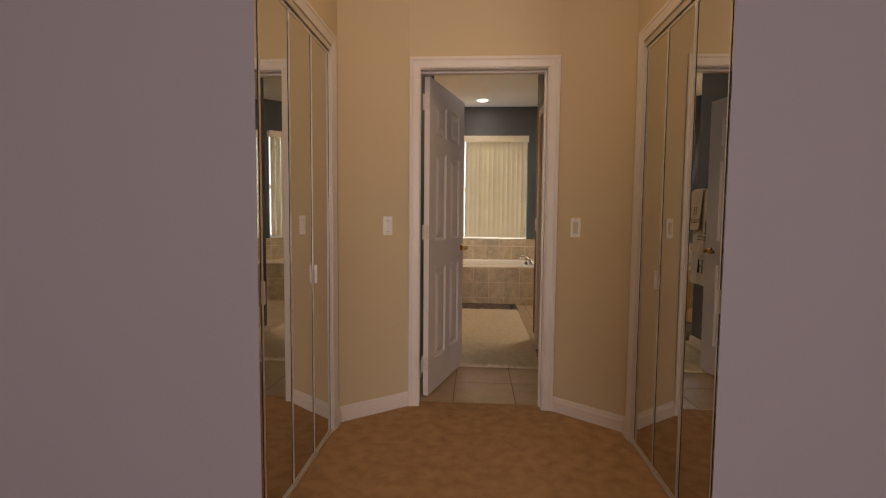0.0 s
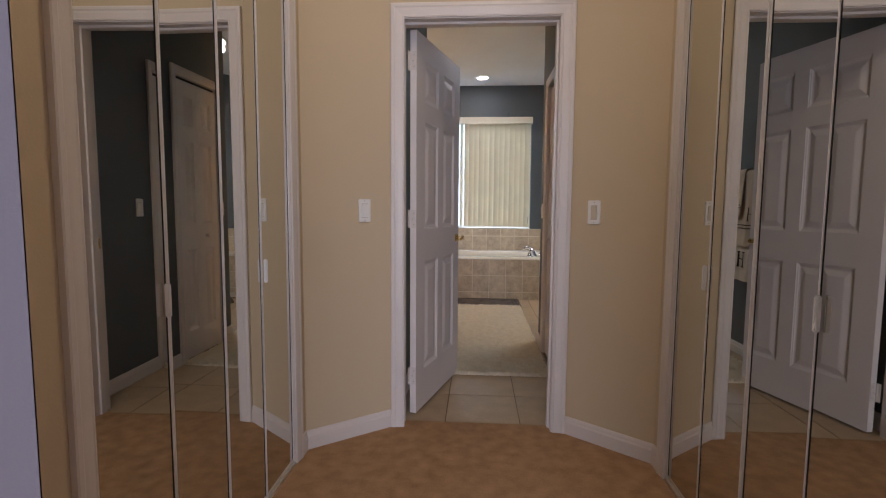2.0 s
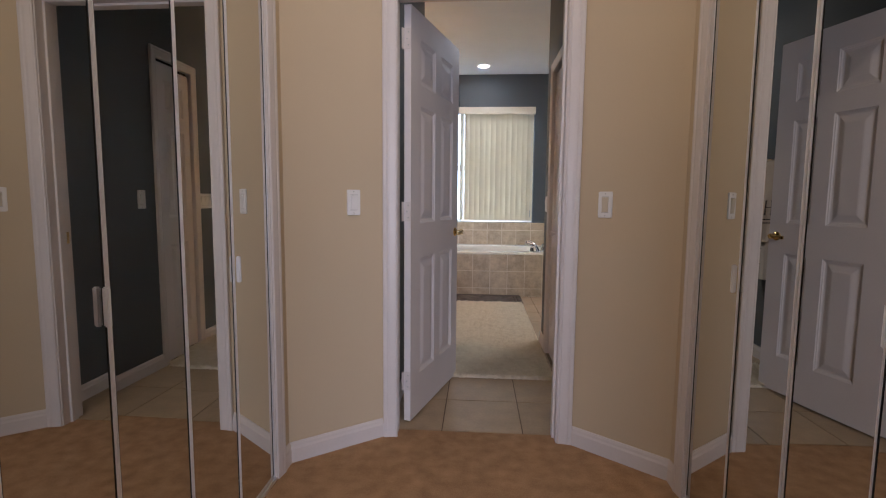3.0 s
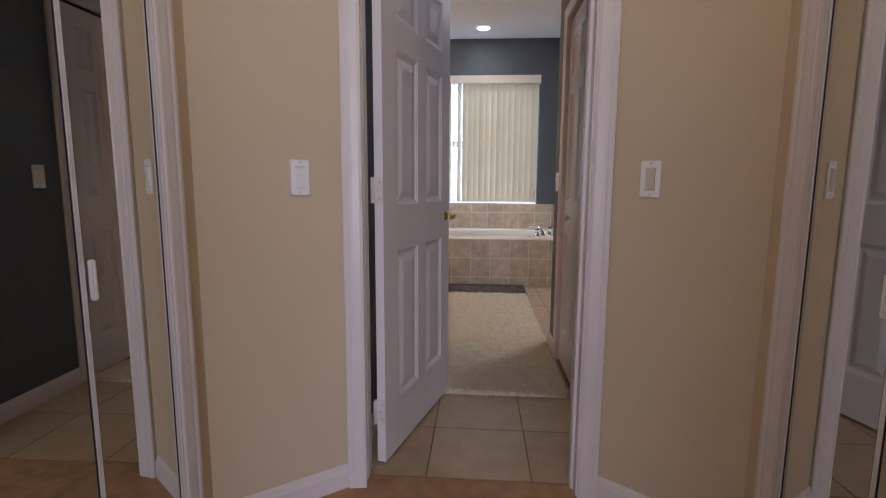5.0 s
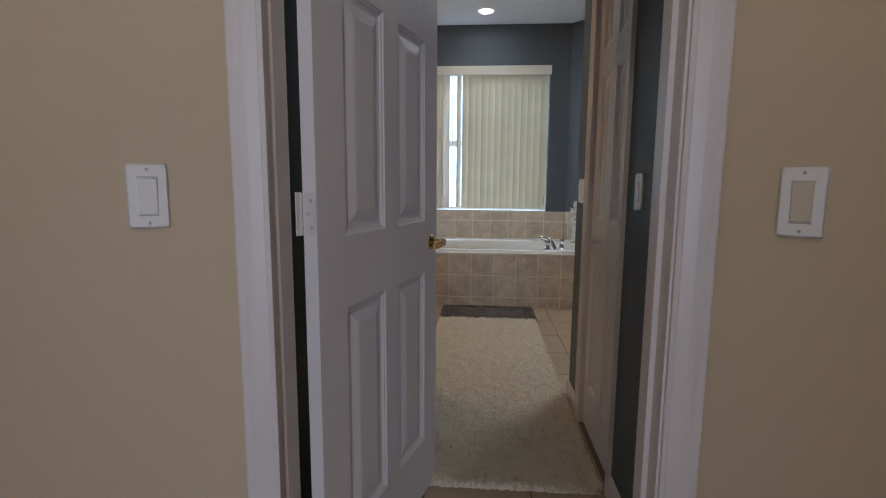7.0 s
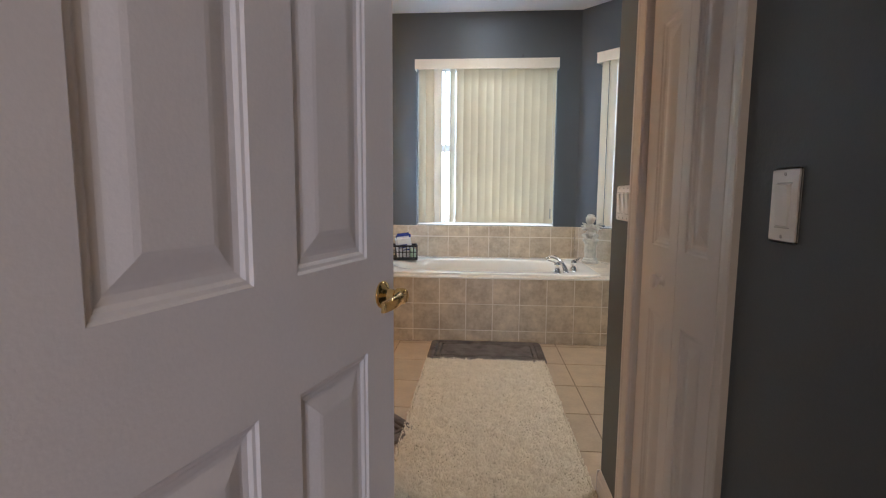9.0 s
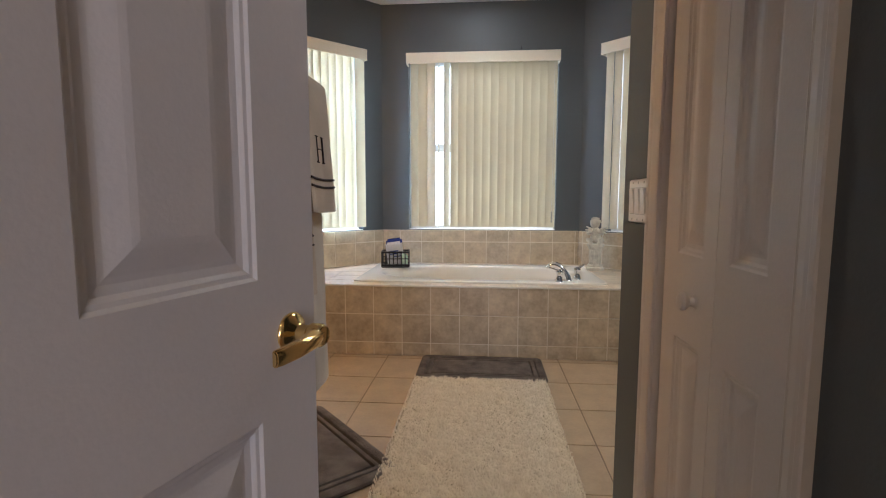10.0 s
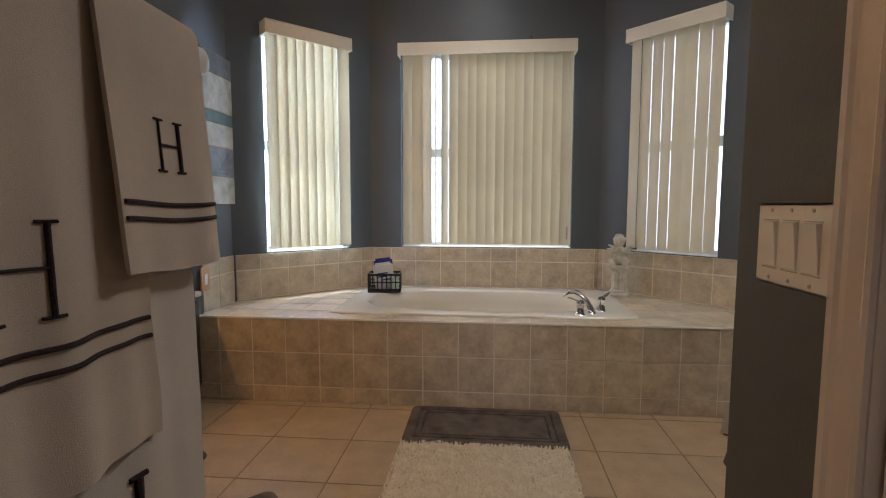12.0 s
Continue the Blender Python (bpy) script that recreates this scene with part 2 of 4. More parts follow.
def trim_run(bm, p, q, height, depth, normal, z0=0.0):
    """A moulded skirting from p to q on the floor: normal points into the room."""
    p, q, nrm = Vector((*p, 0)), Vector((*q, 0)), Vector((*normal, 0)).normalized()
    prof = ((0, 0), (depth, 0), (depth, height * 0.68), (depth * 0.72, height * 0.78), (depth * 0.62, height * 0.9), (depth * 0.3, height), (0, height))
    a = [bm.verts.new(p + nrm * d + Vector((0, 0, z0 + h))) for d, h in prof]
    b = [bm.verts.new(q + nrm * d + Vector((0, 0, z0 + h))) for d, h in prof]
    for i in range(len(prof)):
        j = (i + 1) % len(prof)
        bm.faces.new((a[i], a[j], b[j], b[i]))
    bm.faces.new(a[::-1])
    bm.faces.new(b)


def casing(bm, x0, x1, ztop, width, depth, m, wedge=0.0):
    """Moulded casing round an opening x0..x1 up to ztop, mitred at its corners. In its own frame the wall is y = 0 and the room is at -y."""
    prof = ((0.0, 0.0), (0.0, 0.45), (0.10, 0.62), (0.16, 0.55), (0.50, 0.78), (0.66, 0.80), (0.76, 1.0), (0.94, 1.0), (1.0, 0.85), (1.0, 0.0))
    rings = []
    for sx, cx, z in ((-1, x0, 0.0), (-1, x0, ztop), (1, x1, ztop), (1, x1, 0.0)):
        ring = []
        for u, d in prof:
            zz = z + u * width if z > 0 else 0.0
            ring.append(bm.verts.new(m @ Vector((cx + sx * u * width, -d * depth, zz))))
        rings.append(ring)
    for a, b in zip(rings, rings[1:]):
        for i in range(len(prof)):
            j = (i + 1) % len(prof)
            bm.faces.new((a[i], a[j], b[j], b[i]))
    bm.faces.new(rings[0])
    bm.faces.new(rings[-1])


def panel_leaf(w, h, th, xcuts, zcuts):
    """A moulded panel door from x 0..w, y 0..th, z 0..h with raised panels on both faces. Odd cells of the cuts are panels."""
    bm = bmesh.new()
    rings = ((0.0, 0.0), (0.004, 0.0035), (0.009, 0.0045), (0.014, 0.0085), (0.023, 0.0100), (0.029, 0.0092), (0.052, 0.0032), (0.060, 0.002))
    xs, zs = [0.0, *xcuts, w], [0.0, *zcuts, h]
    for face, sgn in ((0.0, 1), (th, -1)):
        for i in range(len(xs) - 1):
            for k in range(len(zs) - 1):
                x0, x1, z0, z1 = xs[i], xs[i + 1], zs[k], zs[k + 1]
                if i % 2 and k % 2:
                    prev = None
                    for ins, dep in rings:
                        loop = [bm.verts.new((x, face + sgn * dep, z)) for x, z in ((x0 + ins, z0 + ins), (x1 - ins, z0 + ins), (x1 - ins, z1 - ins), (x0 + ins, z1 - ins))]
                        if prev:
                            for e in range(4):
                                bm.faces.new((prev[e], prev[(e + 1) % 4], loop[(e + 1) % 4], loop[e]))
                        prev = loop
                    bm.faces.new(prev)
                else:
                    bm.faces.new([bm.verts.new((x, face, z)) for x, z in ((x0, z0), (x1, z0), (x1, z1), (x0, z1))])
    for a, b in (((0, 0), (0, h)), ((0, h), (w, h)), ((w, h), (w, 0)), ((w, 0), (0, 0))):
        bm.faces.new([bm.verts.new(p) for p in ((a[0], 0, a[1]), (b[0], 0, b[1]), (b[0], th, b[1]), (a[0], th, a[1]))])
    bmesh.ops.remove_doubles(bm, verts=list(bm.verts), dist=0.0004)
    return bm


# ---- shell: bedroom, dressing passage, bathroom ----
BACK, JAMB_Y, DOOR_Y, BATH_Y = 0.60, 0.715, 2.555, 2.68
XL, XR = -0.73, 0.862
WALL_L, WALL_R, END_Y = -0.368, 0.588, 4.235
TUB_Y, DECK = 6.125, 0.502


def ceiling_slab():
    bm = bmesh.new()
    prism(bm, [(-3.3, -3.6), (2.8, -3.6), (2.8, 6.3), (2.05, 6.65), (1.2, 7.56), (-0.9, 7.56), (-1.75, 6.72), (-3.3, 6.3)], CEIL, CEIL + 0.12)
    return bm


# carpet over bedroom and passage
carpet = solid("floor_carpet", boxes(((-3.2, -3.6, -0.12), (2.8, 2.615, 0.0))), M_CARPET, "worn tan cut-pile carpet with brushed patches", "carpet")
ceiling = solid("ceiling", ceiling_slab(), M_CEIL, "white lightly textured ceiling", "ceiling")

# bedroom; the opening's corners run back at an angle
NL, NR = (-0.432, BACK), (0.529, BACK)


def near_wall():
    bm = bmesh.new()
    prism(bm, [(-3.2, BACK), NL, (NL[0] - 0.12, JAMB_Y), (-3.2, JAMB_Y)], 0, CEIL)
    prism(bm, [NR, (2.8, BACK), (2.8, JAMB_Y), (NR[0] + 0.12, JAMB_Y)], 0, CEIL)
    prism(bm, [(NL[0], BACK), (NR[0], BACK), (NR[0], JAMB_Y), (NL[0], JAMB_Y)], 2.66, CEIL)
    return bm


for nm, pts in (("left", [(NL[0] - 0.002, BACK + 0.004), (XL, 0.885), (XL - 0.115, 0.885), (XL - 0.115, JAMB_Y), (NL[0] - 0.122, JAMB_Y)]),
                ("right", [(NR[0] + 0.002, BACK + 0.004), (NR[0] + 0.122, JAMB_Y), (XR + 0.115, JAMB_Y), (XR + 0.115, 0.885), (XR, 0.885)])):
    bm = bmesh.new()
    prism(bm, pts, 0, CEIL)
    solid("wall_near_angle_" + nm, bm, M_CREAM, "cream painted angled wall by the bedroom", "wall")
solid("wall_bedroom_front", near_wall(), M_LILAC, "pale lilac wall with a plain cased-free opening", "wall")
solid("wall_bedroom_right", boxes(((2.8, -3.6, 0), (2.9, BACK, CEIL))), M_LILAC, "pale lilac bedroom wall", "wall")
# unseen wall; the gap is made up for the side fill lamp
solid("wall_bedroom_left", boxes(((-3.3, -3.6, 0), (-3.2, -2.3, CEIL)), ((-3.3, -0.9, 0), (-3.2, BACK, CEIL)), ((-3.3, -2.3, 0), (-3.2, -0.9, 0.85)), ((-3.3, -2.3, 2.15), (-3.2, -0.9, CEIL))),
      M_LILAC, "pale lilac bedroom wall with an opening added for side fill", "wall")
solid("wall_bedroom_back", boxes(((-3.2, -3.6, 0), (-0.45, -3.5, CEIL)), ((1.35, -3.6, 0), (2.8, -3.5, CEIL)), ((-0.45, -3.6, 0), (1.35, -3.5, 0.1)), ((-0.45, -3.6, 2.15), (1.35, -3.5, CEIL))),
      M_LILAC, "pale lilac bedroom wall with a patio door opening", "wall")

# passage side walls with the closet openings
CL0, CL1, CLTOP = 1.035, 2.145, 2.05
for side, x0, x1, nm in ((-1, XL - 0.115, XL, "left"), (1, XR, XR + 0.115, "right")):
    solid("wall_passage_" + nm, boxes(((x0, 0.886, 0), (x1, CL0 - 0.014, CEIL)), ((x0, CL1 + 0.014, 0), (x1, 2.30, CEIL)), ((x0, CL0 - 0.014, CLTOP + 0.014), (x1, CL1 + 0.014, CEIL))),
          M_CREAM, "cream painted wall above a mirrored closet", "wall")
    xo = x0 - 0.6 if side < 0 else x1 + 0.6
    bm = boxes(((min(xo, xo - side * 0.05), JAMB_Y, 0), (max(xo, xo - side * 0.05), 2.3, CEIL)))
    solid("wall_closet_" + nm, bm, M_CREAM, "plain closet back wall", "wall")

# angled walls beside the bathroom door, and the door wall
DL, DR = (-0.378, DOOR_Y), (0.512, DOOR_Y)
for nm, pts in (("left", [(XL, 2.278), DL, (DL[0], BATH_Y), (XL - 0.5, BATH_Y), (XL - 0.5, 2.30), (XL, 2.30)]), ("right", [DR, (XR, 2.278), (XR, 2.30), (XR + 0.5, 2.30), (XR + 0.5, BATH_Y), (DR[0], BATH_Y)])):
    bm = bmesh.new()
    prism(bm, pts, 0, CEIL)
    solid("wall_angled_" + nm, bm, M_CREAM, "cream painted angled wall", "wall")
OX0, OX1, OTOP = -0.314, 0.444, 2.045
bm = boxes(((DL[0], DOOR_Y, OTOP + 0.02), (DR[0], BATH_Y, CEIL)), ((DL[0], DOOR_Y, 0), (OX0 - 0.018, BATH_Y, OTOP + 0.02)), ((OX1 + 0.018, DOOR_Y, 0), (DR[0], BATH_Y, OTOP + 0.02)))
solid("wall_door", bm, M_CREAM, "cream painted wall round the bathroom door", "wall")

# bathroom passage walls
BF0, BF1, BFTOP = 3.414, 3.935, 2.04
solid("wall_bath_passage_left", boxes(((WALL_L - 0.115, BATH_Y, 0), (WALL_L, END_Y, CEIL))), M_BLUE, "grey-blue painted wall with towels on it", "wall")
solid("wall_bath_passage_right", boxes(((WALL_R, BATH_Y, 0), (WALL_R + 0.115, BF0 - 0.012, CEIL)), ((WALL_R, BF1 + 0.012, 0), (WALL_R + 0.115, END_Y, CEIL)), ((WALL_R, BF0 - 0.012, BFTOP + 0.012), (WALL_R + 0.115, BF1 + 0.012, CEIL))),
      M_BLUE, "grey-blue painted wall with a linen closet", "wall")
solid("wall_linen_back", boxes(((WALL_R + 0.55, BATH_Y, 0), (WALL_R + 0.6, END_Y - 0.115, CEIL))), M_BLUE, "plain back wall of the linen closet", "wall")
solid("wall_bath_south_left", boxes(((-2.05, END_Y - 0.115, 0), (WALL_L - 0.115, END_Y, CEIL))), M_BLUE, "grey-blue painted wall", "wall")
solid("wall_bath_south_right", boxes(((WALL_R + 0.115, END_Y - 0.115, 0), (2.5, END_Y, CEIL))), M_BLUE, "grey-blue painted wall", "wall")
solid("wall_bath_left", boxes(((-2.15, END_Y - 0.115, 0), (-2.05, 6.1, CEIL)), ((-2.05, 6.1, 0), (-1.56, 6.2, CEIL))), M_BLUE, "grey-blue painted wall of the vanity recess", "wall")
solid("wall_tub_left", boxes(((-1.68, 6.2, 0), (-1.56, 6.70, CEIL))), M_BLUE, "grey-blue painted wall beside the tub", "wall")
solid("wall_bath_right", boxes(((2.4, END_Y, 0), (2.5, 6.15, CEIL)), ((1.81, 6.13, 0), (2.4, 6.25, CEIL)), ((1.81, 6.25, 0), (1.93, 6.75, CEIL))), M_BLUE, "grey-blue painted wall", "wall")


def window_wall(name, m, s0, s1, half, z0=0.826, z1=2.38):
    bm = boxes(((s0, 0, 0), (-half, 0.2, CEIL)), ((half, 0, 0), (s1, 0.2, CEIL)), ((-half, 0, 0), (half, 0.2, z0)), ((-half, 0, z1), (half, 0.2, CEIL)))
    solid(name, bm, M_BLUE, "grey-blue painted window wall of the bay", "wall", m=m)


window_wall("wall_window_centre", WIN_C, -0.932, 0.898, 0.68)
window_wall("wall_window_left", WIN_L, -0.66, 0.54, 0.325)
window_wall("wall_window_right", WIN_R, -0.58, 0.60, 0.305)

# bathroom subfloor under the tiles
floor_bath = solid("floor_bathroom", boxes(((-2.05, 2.615, -0.12), (2.4, TUB_Y + 0.02, -0.003))), M_GROUT_F, "beige square ceramic floor tiles with dark grout", "floor")
solid("trim_threshold", boxes(((OX0, 2.611, -0.01), (OX1, 2.623, 0.002))), M_CARPET, "turned carpet edge at the tiles", "threshold", bevel=0.002)

# skirtings
bm = bmesh.new()
BH, BD = 0.088, 0.013
trim_run(bm, (XL + 0.004, 2.281), DL, BH, BD, (0.61, -0.79))
trim_run(bm, DR, (XR - 0.004, 2.281), BH, BD, (-0.61, -0.79))
for x, nx in ((XL, 1), (XR, -1)):
    trim_run(bm, (x, 0.89), (x, CL0 - 0.06), BH, BD, (nx, 0))
    trim_run(bm, (x, CL1 + 0.06), (x, 2.285), BH, BD, (nx, 0))
solid("baseboard_passage", bm, M_TRIM, "white moulded baseboard", "baseboard")
bm = bmesh.new()
trim_run(bm, (WALL_R, BATH_Y), (WALL_R, BF0 - 0.055), BH, BD, (-1, 0))
trim_run(bm, (WALL_R, BF1 + 0.055), (WALL_R, END_Y), BH, BD, (-1, 0))
trim_run(bm, (WALL_L, BATH_Y), (WALL_L, END_Y), BH, BD, (1, 0))
trim_run(bm, (WALL_L + BD, END_Y), (-2.05, END_Y), BH, BD, (0, 1))
trim_run(bm, (WALL_R - BD, END_Y), (2.4, END_Y), BH, BD, (0, 1))
trim_run(bm, (2.4, END_Y), (2.4, 6.13), BH, BD, (-1, 0))
solid("baseboard_bathroom", bm, M_TRIM, "white moulded baseboard", "baseboard")

# ---- bathroom door: frame, casing, leaf ----
bm = boxes(((OX0 - 0.018, DOOR_Y, 0), (OX0, BATH_Y, OTOP)), ((OX1, DOOR_Y, 0), (OX1 + 0.018, BATH_Y, OTOP)), ((OX0 - 0.018, DOOR_Y, OTOP), (OX1 + 0.018, BATH_Y, OTOP + 0.02)),
           ((OX0, 2.60, 0), (OX0 + 0.006, 2.63, OTOP)), ((OX1 - 0.011, 2.60, 0), (OX1, 2.638, OTOP)), ((OX0 + 0.006, 2.60, OTOP - 0.011), (OX1 - 0.011, 2.638, OTOP)))
door_frame = solid("door_frame", bm, M_TRIM, "white painted wooden door frame", "door frame")
bm = bmesh.new()
casing(bm, OX0 + 0.010, OX1 + 0.005, OTOP + 0.005, 0.066, 0.018, pose(0, DOOR_Y, 0))
part("casing", bm, M_TRIM, door_frame)
bm = bmesh.new()
casing(bm, -OX1 - 0.005, -OX0 + 0.005, OTOP + 0.005, 0.062, 0.016, pose(0, BATH_Y, 0, 0, 0, 180))
part("casing", bm, M_TRIM, door_frame)

LEAF_W, LEAF_H, LEAF_T = 0.742, 2.032, 0.035
DOOR_TURN = 74.5
door = thing("door_1", "open white six-panel bathroom door with brass lever", "door", pose(-0.262, BATH_Y + 0.014, 0.012, 0, 0, DOOR_TURN))
ST, MID = 0.112, 0.10
PW = (LEAF_W - 2 * ST - MID) / 2
XC = (ST + 0.010, ST + PW + 0.012, ST + PW + MID + 0.002, LEAF_W - ST)
ZC = (0.215, 0.825, 1.003, 1.585, 1.69, 1.905)
leaf = part("leaf", panel_leaf(LEAF_W, LEAF_H, LEAF_T, XC, ZC), M_DOOR, door)
tagged(door, kind="structure")


def lever(parent, y, sgn):
    """A round rose with a curved lever, on the face at y; sgn: which way is out."""
    m = pose(LEAF_W - 0.054, y, 0.925, 90 * sgn)
    bm = bmesh.new()
    lathe(bm, ((0.026, 0), (0.027, 0.003), (0.0255, 0.006), (0.021, 0.009), (0.016, 0.012), (0.012, 0.016), (0.0115, 0.030), (0.015, 0.034), (0.0155, 0.048), (0.012, 0.053), (0.004, 0.0545)), 32, m)
    rose = part("rose", bm, M_BRASS, parent, "polished brass rose", True)
    bm = bmesh.new()
    # a flat blade, deepest past the hub and cut square at its end
    rings = []
    for s, z0, z1, d in ((-0.012, -0.008, 0.009, 0.010), (0.0, -0.011, 0.012, 0.016), (0.020, -0.012, 0.011, 0.015), (0.050, -0.013, 0.009, 0.012), (0.082, -0.014, 0.007, 0.010), (0.092, -0.014, 0.006, 0.008)):
        x, out = LEAF_W - 0.054 - s, 0.038 + 0.010 * math.sin(max(s, 0.0) / 0.092 * 2.4)
        sect = ((0.0, z0), (0.75 * d, z0 + 0.001), (d, z0 + 0.006), (d, z1 - 0.005), (0.6 * d, z1), (0.0, z1))
        rings.append([bm.verts.new((x, y - sgn * (out + u), 0.925 + w)) for u, w in sect])
    for p, q in zip(rings, rings[1:]):
        for k in range(6):
            bm.faces.new((p[k], p[(k + 1) % 6], q[(k + 1) % 6], q[k]))
    bm.faces.new(rings[0][::-1])
    bm.faces.new(rings[-1])
    part("lever", bm, M_BRASS, rose, "", True, 0.0015)


lever(door, 0.0, 1)
lever(door, LEAF_T, -1)
bm = boxes(((LEAF_W - 0.001, 0.006, 0.885), (LEAF_W + 0.001, 0.029, 0.94)))
part("latch_plate", bm, M_BRASS, door)
for z in (0.16, 1.015, 1.83):
    bm = boxes(((-0.0025, 0.002, z), (0.0, 0.030, z + 0.095)))
    for k in range(5):
        lathe(bm, ((0.0062, z + k * 0.019), (0.0062, z + k * 0.019 + 0.018)), 12, pose(-0.005, 0.039, 0))
    quad_box(bm, (-0.022, 0.036, z), (-0.005, 0.039, z + 0.095))
    hinge = part("hinge", bm, M_TRIM, door, "white painted butt hinge")
    for dz in (0.018, 0.047, 0.077):
        bm = bmesh.new()
        lathe(bm, ((0.004, 0.0), (0.003, 0.001)), 10, pose(-0.0025, 0.013 + 0.007 * (dz == 0.047), z + dz, 0, -90, 0))
        part("screw", bm, M_SCREW, hinge)

# strike plate on the far jamb
bm = boxes(((OX1 - 0.0015, 2.642, 0.90), (OX1 + 0.001, 2.666, 0.957)))
part("strike_plate", bm, M_BRASS, door_frame)

# ---- mirrored bifold closet doors ----
PANEL = (CL1 - CL0 - 0.004) / 4


def mirror_panel(m, handle_at, group):
    """One mirrored panel in its own frame: x along it, the glass looks to -y."""
    door_ob = thing("mirror_door", "tall mirrored bifold closet panel with slim metal frame", "mirror door", m, group)
    w, h = PANEL - 0.001, 2.02
    part("mirror", boxes(((0.005, -0.003, 0.022), (w - 0.005, 0.002, h - 0.012))), M_MIRROR, door_ob, "clear silvered mirror glass")
    for x in (0.0, w - 0.0065):
        bm = boxes(((x, -0.0065, 0.010), (x + 0.0065, 0.014, h)))
        st = part("stile", bm, M_STILE, door_ob, "bright metal edge", bevel=0.0015)
        inner = x + 0.0065 if x == 0.0 else x - 0.0020
        part("gasket", boxes(((inner, -0.0045, 0.024), (inner + 0.0020, -0.0031, h - 0.014))), M_DARKGAP, door_ob, "dark glazing strip")
    for z in (0.010, h - 0.014):
        part("rail", boxes(((0.0065, -0.006, z), (w - 0.0065, 0.014, z + 0.014))), M_STEEL, door_ob)
    part("backing", boxes(((0.010, 0.003, 0.024), (w - 0.010, 0.012, h - 0.014))), M_DARKGAP, door_ob)
    if handle_at is not None:
        bm = boxes(((handle_at - 0.006, -0.021, 0.852), (handle_at + 0.006, -0.0068, 0.940)))
        part("handle", bm, M_HANDLE, door_ob, "clear plastic pull", bevel=0.003)
    return door_ob


MIRROR_L = ((0.0, 1.0), (-0.005, -0.6), (-0.002, 0.25), (-0.003, -0.1))
for side in (-1, 1):
    grp = "mirrored closet doors"
    for i in range(4):
        off, ang = MIRROR_L[i]
        handle = {0: PANEL - 0.016, 3: 0.016}.get(i)
        if side < 0:   # the glass looks to +x: local -y to +x
            m = pose(XL - 0.010 + off, CL0 + 0.002 + i * PANEL, 0, 0, 0, 90 + ang)
        else:
            m = pose(XR + 0.010 - off, CL0 + 0.002 + (i + 1) * PANEL, 0, 0, 0, -90 - ang)
            handle = {0: 0.016, 3: PANEL - 0.016}.get(i)
        mirror_panel(m, handle, grp)
    x0, x1 = (XL - 0.115, XL) if side < 0 else (XR, XR + 0.115)
    bm = boxes(((x0, CL0 - 0.014, 0), (x1, CL0, CLTOP)), ((x0, CL1, 0), (x1, CL1 + 0.014, CLTOP)), ((x0, CL0 - 0.014, CLTOP), (x1, CL1 + 0.014, CLTOP + 0.014)))
    trim = solid("trim_closet", bm, M_TRIM, "white painted closet frame", "trim")
    bm = bmesh.new()
    if side < 0:
        casing(bm, CL0 - 0.004, CL1 + 0.004, CLTOP + 0.004, 0.060, 0.016, pose(XL, 0, 0, 0, 0, 90))
    else:
        casing(bm, -CL1 - 0.004, -CL0 + 0.004, CLTOP + 0.004, 0.060, 0.016, pose(XR, 0, 0, 0, 0, -90))
    part("casing", bm, M_TRIM, trim)
    xm = XL - 0.010 if side < 0 else XR + 0.010
    part("track", boxes(((xm - 0.012, CL0, 0.0), (xm + 0.012, CL1, 0.010))), M_STEEL, trim)
    part("track", boxes(((xm - 0.012, CL0, 2.024), (xm + 0.012, CL1, CLTOP))), M_STEEL, trim)

# ---- linen closet bifold ----
bifold = thing("door_2", "closed white moulded-panel bifold linen closet door", "door", pose(WALL_R + 0.046, BF0 + 0.004, 0.012, 0, 0, 90))
tagged(bifold, kind="structure")
BW = (BF1 - BF0 - 0.010) / 2
for i in range(2):
    bm = panel_leaf(BW - 0.002, 2.005, 0.032, ((0.052, BW - 0.077), (0.090, BW - 0.048))[i == 0], (0.20, 0.80, 0.985, 1.585, 1.69, 1.90))
    for v in bm.verts:
        v.co.x += i * BW
    part("leaf", bm, M_DOOR, bifold)
bm = bmesh.new()
lathe(bm, ((0.016, 0), (0.010, 0.004), (0.009, 0.012), (0.016, 0.018), (0.019, 0.025), (0.016, 0.031), (0.006, 0.034)), 20, pose(0.336, 0.032, 0.895, -90))
part("knob", bm, M_DOOR, bifold, "small round white knob", True)
bm = boxes(((WALL_R, BF0 - 0.012, 0), (WALL_R + 0.115, BF0, BFTOP)), ((WALL_R, BF1, 0), (WALL_R + 0.115, BF1 + 0.012, BFTOP)), ((WALL_R, BF0 - 0.012, BFTOP), (WALL_R + 0.115, BF1 + 0.012, BFTOP + 0.012)))
trim = solid("trim_linen", bm, M_TRIM, "white painted linen closet frame", "trim")
bm = bmesh.new()
casing(bm, -BF1 - 0.003, -BF0 + 0.003, BFTOP + 0.003, 0.056, 0.016, pose(WALL_R, 0, 0, 0, 0, -90))
part("casing", bm, M_TRIM, trim)
part("track", boxes(((WALL_R + 0.03, BF0, 2.022), (WALL_R + 0.06, BF1, BFTOP))), M_DARKGAP, trim)


